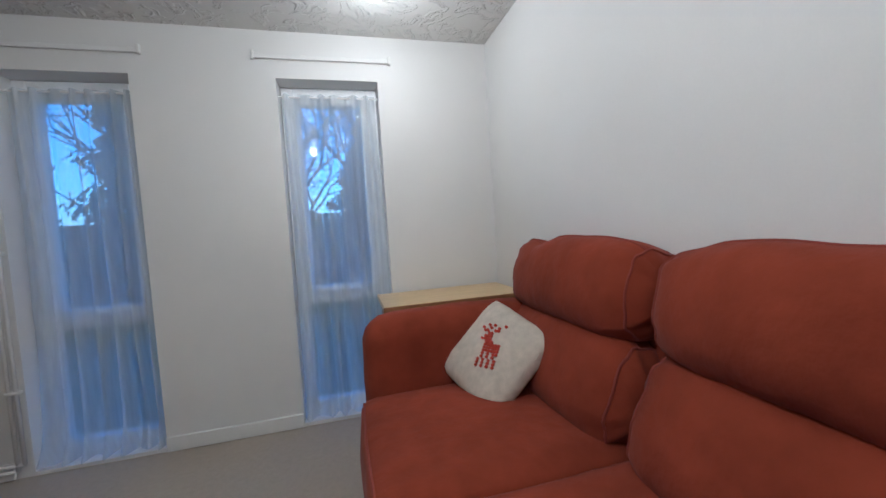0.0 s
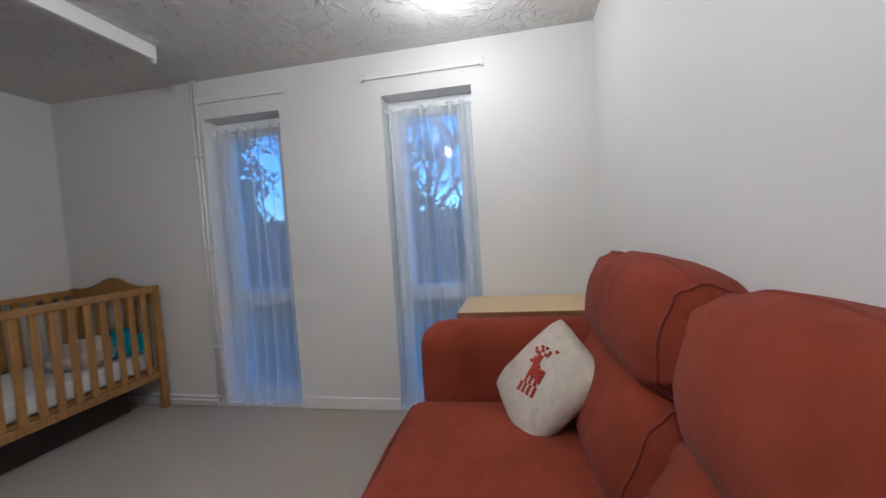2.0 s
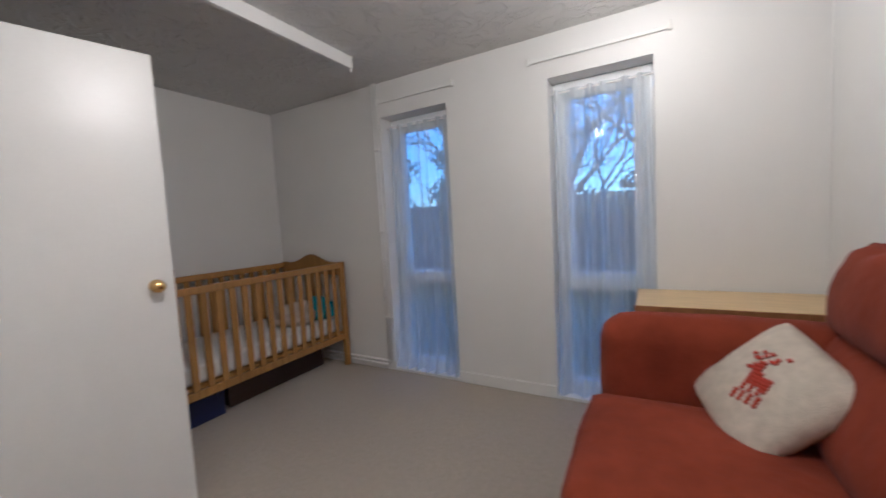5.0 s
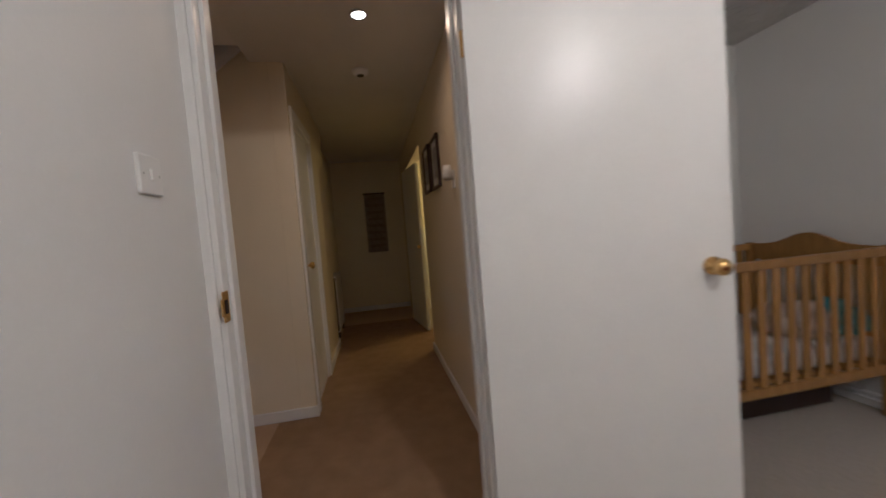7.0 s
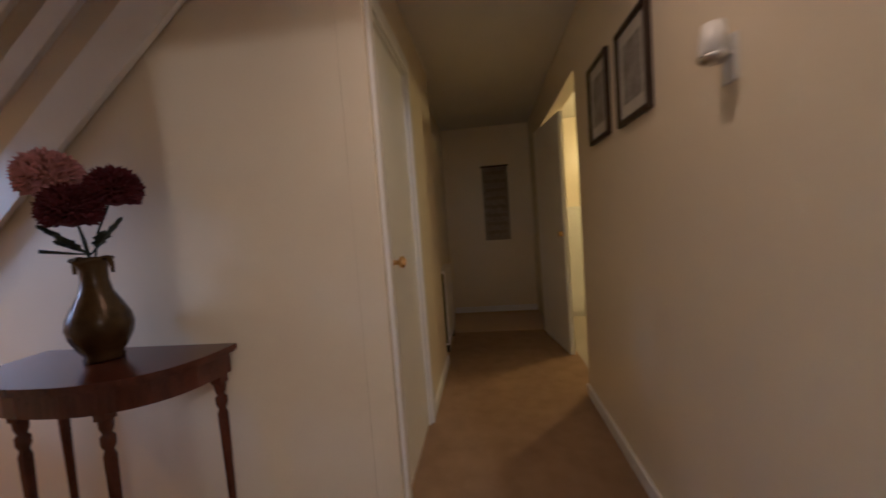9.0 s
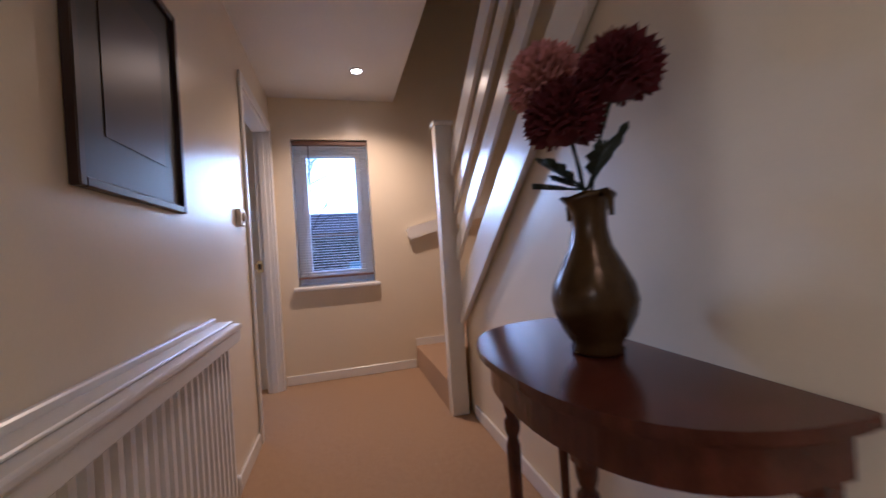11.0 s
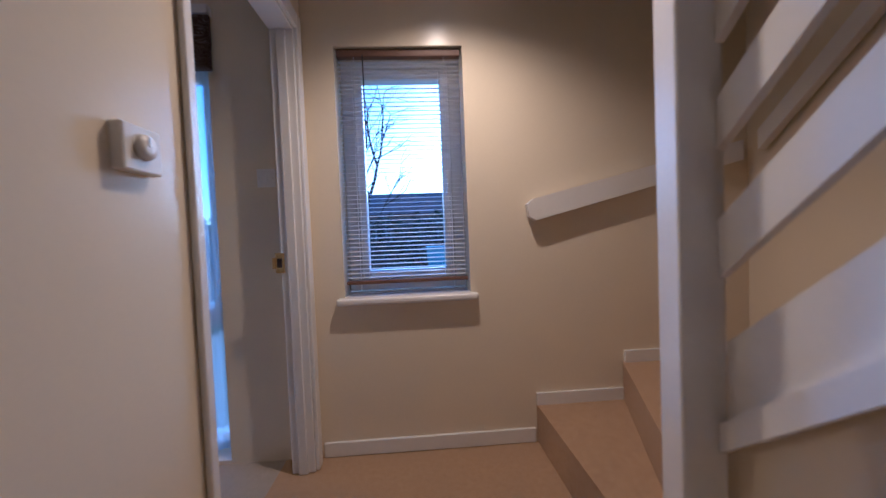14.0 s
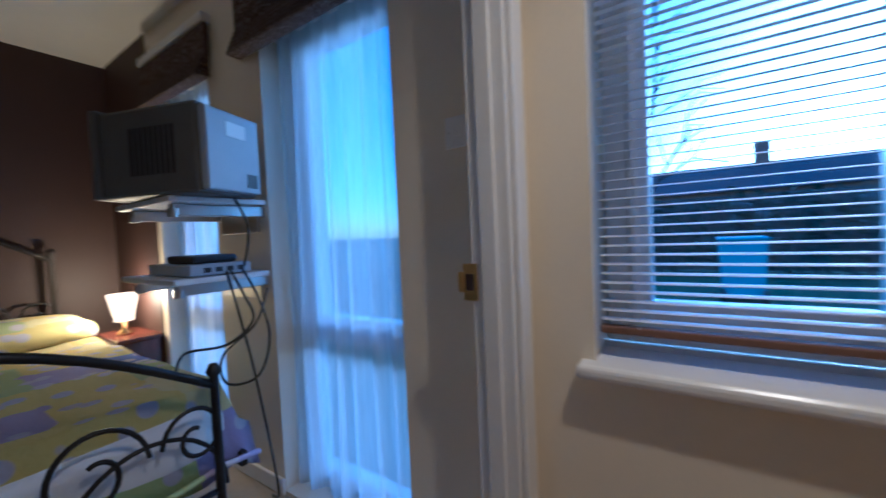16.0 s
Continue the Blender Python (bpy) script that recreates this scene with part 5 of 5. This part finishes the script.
# roman blinds
ROM = mat("brown_scroll_fabric", (0.045, 0.022, 0.017), 0.85, var=0.5, scale=9, bump=0.2)
t = ROM.node_tree
vz, rz_ = t.nodes.new("ShaderNodeTexNoise"), t.nodes.new("ShaderNodeValToRGB")
vz.inputs["Scale"].default_value, vz.inputs["Distortion"].default_value = 7, 2.5
e = rz_.color_ramp.elements
e[0].position, e[0].color = 0.46, (0.04, 0.018, 0.013, 1)
e[1].position, e[1].color = 0.53, (0.04, 0.018, 0.013, 1)
e.new(0.495).color = (0.30, 0.24, 0.19, 1)
t.links.new(vz.outputs["Fac"], rz_.inputs["Fac"])
t.links.new(rz_.outputs["Color"], t.nodes["Principled BSDF"].inputs["Base Color"])
for x0, x1 in ((F1[0] - 0.03, F1[1] + 0.12), (F2[0] - 0.06, F2[1] + 0.06)):
    rb = thing("roman_blind", (x0, -6.62, 1.86), "dark brown scroll-patterned roman blind, drawn up", "blind", "roman blinds")
    w = x1 - x0
    part("head_rail", box(bmn(), (0, 0.0, 0.26), (w, 0.04, 0.30)), WHITEP, rb)
    for k in range(5):
        part("fold", box(bmn(), (0, 0.012, 0.006 + k * 0.022), (w, 0.075 - k * 0.008, 0.026 + k * 0.022), 0.007, 2), ROM, rb, "", True)
    part("panel", box(bmn(), (0, 0.012, 0.112), (w, 0.034, 0.258), 0.004, 1), ROM, rb)

# ---- outside ----
GRASS = mat("lawn", (0.055, 0.09, 0.03), 0.9, var=0.35, scale=3, bump=0.5, bscale=60)
tagged(part("ground", box(bmn(), (-900, -900, -0.5), (900, 900, -0.15)), GRASS), "short green lawn around the house", "ground", kind="structure")
HEDGE = mat("hedge_leaf", (0.035, 0.05, 0.028), 0.8, var=0.4, scale=30)
FENCE = mat("weathered_fence_board", (0.10, 0.085, 0.07), 0.85, var=0.3, scale=8, stretch=(6, 6, 0.6), rnd=0.2)
BARK = mat("grey_bark", (0.06, 0.05, 0.042), 0.9, var=0.3, scale=20, bump=0.5, bscale=50)


def fence(x0, x1, y, z1, label):
    f = thing("fence", (x0, y, -0.15), label, "fence", kind="structure")
    n = int((x1 - x0) / 0.16)
    proto = part("board", box(bmn(), (0.005, -0.012, 0.03), (0.15, 0.012, z1 + 0.15), 0.004, 1), FENCE, f)
    for k in range(1, n):
        o = bpy.data.objects.new("board", proto.data)
        scene.collection.objects.link(o)
        o.parent, o.location = f, (k * 0.16, 0.012 * (k % 2), 0)
    for zz in (0.4, z1 - 0.2):
        part("rail", box(bmn(), (0, -0.06, zz), (x1 - x0, -0.02, zz + 0.08)), FENCE, f)


fence(-14, 10, 8.0, 1.75, "weathered wooden garden fence behind the lawn")
fence(-16, 6, -17.5, 1.75, "weathered wooden fence across the lawn")


def hedge(x0, x1, y, d, h, seed, label):
    rng = random.Random(seed)
    e = tagged(new("hedge"), label, "hedge", kind="stuff")
    e.location = (x0, y, -0.15)
    bm = bmn()
    for k in range(3800):
        c = Vector((rng.uniform(0, x1 - x0), rng.gauss(0, d * 0.3), rng.uniform(0, 1) ** 0.8 * h * (0.9 + 0.12 * math.sin(k))))
        n = Vector((rng.uniform(-1, 1), rng.uniform(-1, 1), rng.uniform(-0.4, 1))).normalized()
        a = n.orthogonal().normalized() * rng.uniform(0.05, 0.13)
        b = n.cross(a)
        bm.faces.new([bm.verts.new(c + q) for q in (a, b * 0.6, -a, -b * 0.6)])
    part("leaves", bm, HEDGE, e)


hedge(-14, 8, 7.2, 0.8, 2.0, 4, "dark evergreen hedge along the fence")
hedge(-14, 4, -16.7, 0.9, 2.0, 5, "dark evergreen hedge along the far fence")


def tree(at, h, seed, label, r0=0.13, levels=5):
    rng = random.Random(seed)
    e = thing("tree", at, label, "tree")
    trunk, twigs = bmn(), bmn()

    def grow(p, d, length, r, lev):
        pts = [p]
        for k in range(4):
            d = (d + Vector((rng.uniform(-0.16, 0.16), rng.uniform(-0.16, 0.16), 0.03))).normalized()
            p = p + d * length / 4
            pts.append(p)
        tube(trunk if lev > levels - 2 else twigs, pts, r, 6 if lev > 2 else 4, r * 0.62)
        if lev == 0:
            return
        for k in range(3 if lev > 1 else 2):
            ax = d.orthogonal().normalized()
            ax = Matrix.Rotation(rng.uniform(0, 6.28), 3, d) @ ax
            nd = Matrix.Rotation(radians(rng.uniform(18, 52)), 3, ax) @ d
            grow(pts[-1] if k else pts[rng.choice((2, 3))], nd, length * rng.uniform(0.62, 0.82), r * 0.6, lev - 1)

    grow(Vector((0, 0, 0)), Vector((0.05, 0.05, 1)), h * 0.3, r0, levels)
    part("trunk", trunk, BARK, e, "", True)
    part("branches", twigs, BARK, e, "bare winter branches")


def evergreen(at, h, r0, seed, label):
    rng = random.Random(seed)
    e = thing("evergreen_tree", at, label, "tree", "evergreens")
    part("trunk", tube(bmn(), [(0, 0, 0), (0.03, 0.02, h * 0.5), (0, 0, h * 0.92)], 0.09, 8, 0.02), BARK, e, "", True)
    bm = bmn()
    for k in range(5200):
        u = rng.random() ** 1.3
        rr = r0 * (1 - u) ** 0.7 * (0.75 + 0.25 * math.sin(u * 34)) * rng.uniform(0.35, 1.08)
        a = rng.uniform(0, 6.283)
        c = Vector((rr * math.cos(a), rr * math.sin(a), 0.25 + u * (h - 0.25) - 0.12 * rr))
        n = Vector((math.cos(a), math.sin(a), rng.uniform(-0.3, 0.9))).normalized()
        p = n.orthogonal().normalized() * rng.uniform(0.05, 0.11)
        q = n.cross(p) * 0.6
        bm.faces.new([bm.verts.new(c + w) for w in (p, q, -p, -q)])
    part("crown", bm, HEDGE, e, "dark dense needle foliage")


evergreen((-6.7, 5.2, -0.15), 6.5, 1.5, 41, "tall dark evergreen tree before the fence")
evergreen((-5.0, 6.4, -0.15), 5.0, 1.6, 42, "tall dark evergreen tree before the fence")
evergreen((-3.2, 7.0, -0.15), 3.6, 1.3, 44, "short dark evergreen tree before the fence")
evergreen((-0.6, 6.9, -0.15), 3.4, 1.5, 43, "short dark evergreen tree before the fence")
tree((-0.9, 3.3, -0.15), 5.6, 5, "bare winter tree with spreading branches", 0.11)
for tx, ty, th_, sd_t in ((-1.9, 6.0, 6.0, 31), (0.7, 5.2, 5.6, 32), (-4.4, 5.8, 6.2, 33), (0.1, 6.6, 6.4, 34), (-2.6, 6.8, 6.6, 35)):
    tree((tx, ty, -0.15), th_, sd_t, "bare winter tree in the row before the fence", 0.09)
for tx, ty, sd_t in ((-2.1, 4.5, 51), (-1.0, 5.4, 52), (-3.5, 4.9, 53)):
    tree((tx, ty, -0.15), 5.0, sd_t, "bare winter tree with dense fine twigs", 0.08, 6)
tree((-3.0, 3.6, -0.15), 5.2, 9, "bare winter tree beside the fence", 0.10)
tree((-2.6, -10.8, -0.15), 4.6, 21, "slender bare winter tree on the lawn", 0.06)
hb = thing("house", (-12, -34, -0.15), "distant brick house with a dark tiled roof", "house")
BRICK = mat("distant_brick", (0.22, 0.12, 0.08), 0.85, var=0.2, scale=4)
TILE = mat("dark_roof_tile", (0.06, 0.05, 0.05), 0.8, var=0.25, scale=3)
part("wall", box(bmn(), (0, 0, 0), (14, 7, 2.6)), BRICK, hb)
part("roof", prism(bmn(), [(-0.4, 2.6), (7.4, 2.6), (3.5, 4.2)], -0.4, 14.4, "x"), TILE, hb)
part("chimney", box(bmn(), (5.4, 3.1, 3.9), (6.0, 3.8, 5.2)), BRICK, hb)
for x in (2, 6, 10):
    part("window", box(bmn(), (x, 6.99, 1.0), (x + 1.4, 7.05, 2.1)), UPVC, hb)
wbn = thing("wheelie_bin", (-3.95, -13.2, -0.15), "pale blue-grey wheeled bin on the lawn", "bin")
BIN = mat("pale_blue_plastic", (0.20, 0.34, 0.42), 0.5, var=0.1)
part("body", prism(bmn(), [(-0.24, 0.08), (0.24, 0.08), (0.29, 0.95), (-0.29, 0.95)], -0.28, 0.28), BIN, wbn)
part("lid", box(bmn(), (-0.31, -0.31, 0.951), (0.31, 0.33, 1.0), 0.02, 2), BIN, wbn)
for x in (-0.25, 0.25):
    part("wheel", lathe(bmn(), [(0.10, -0.03), (0.10, 0.03)], 16, pose(x, 0.26, 0.10, 0, 90, 0)), BLACK, wbn)
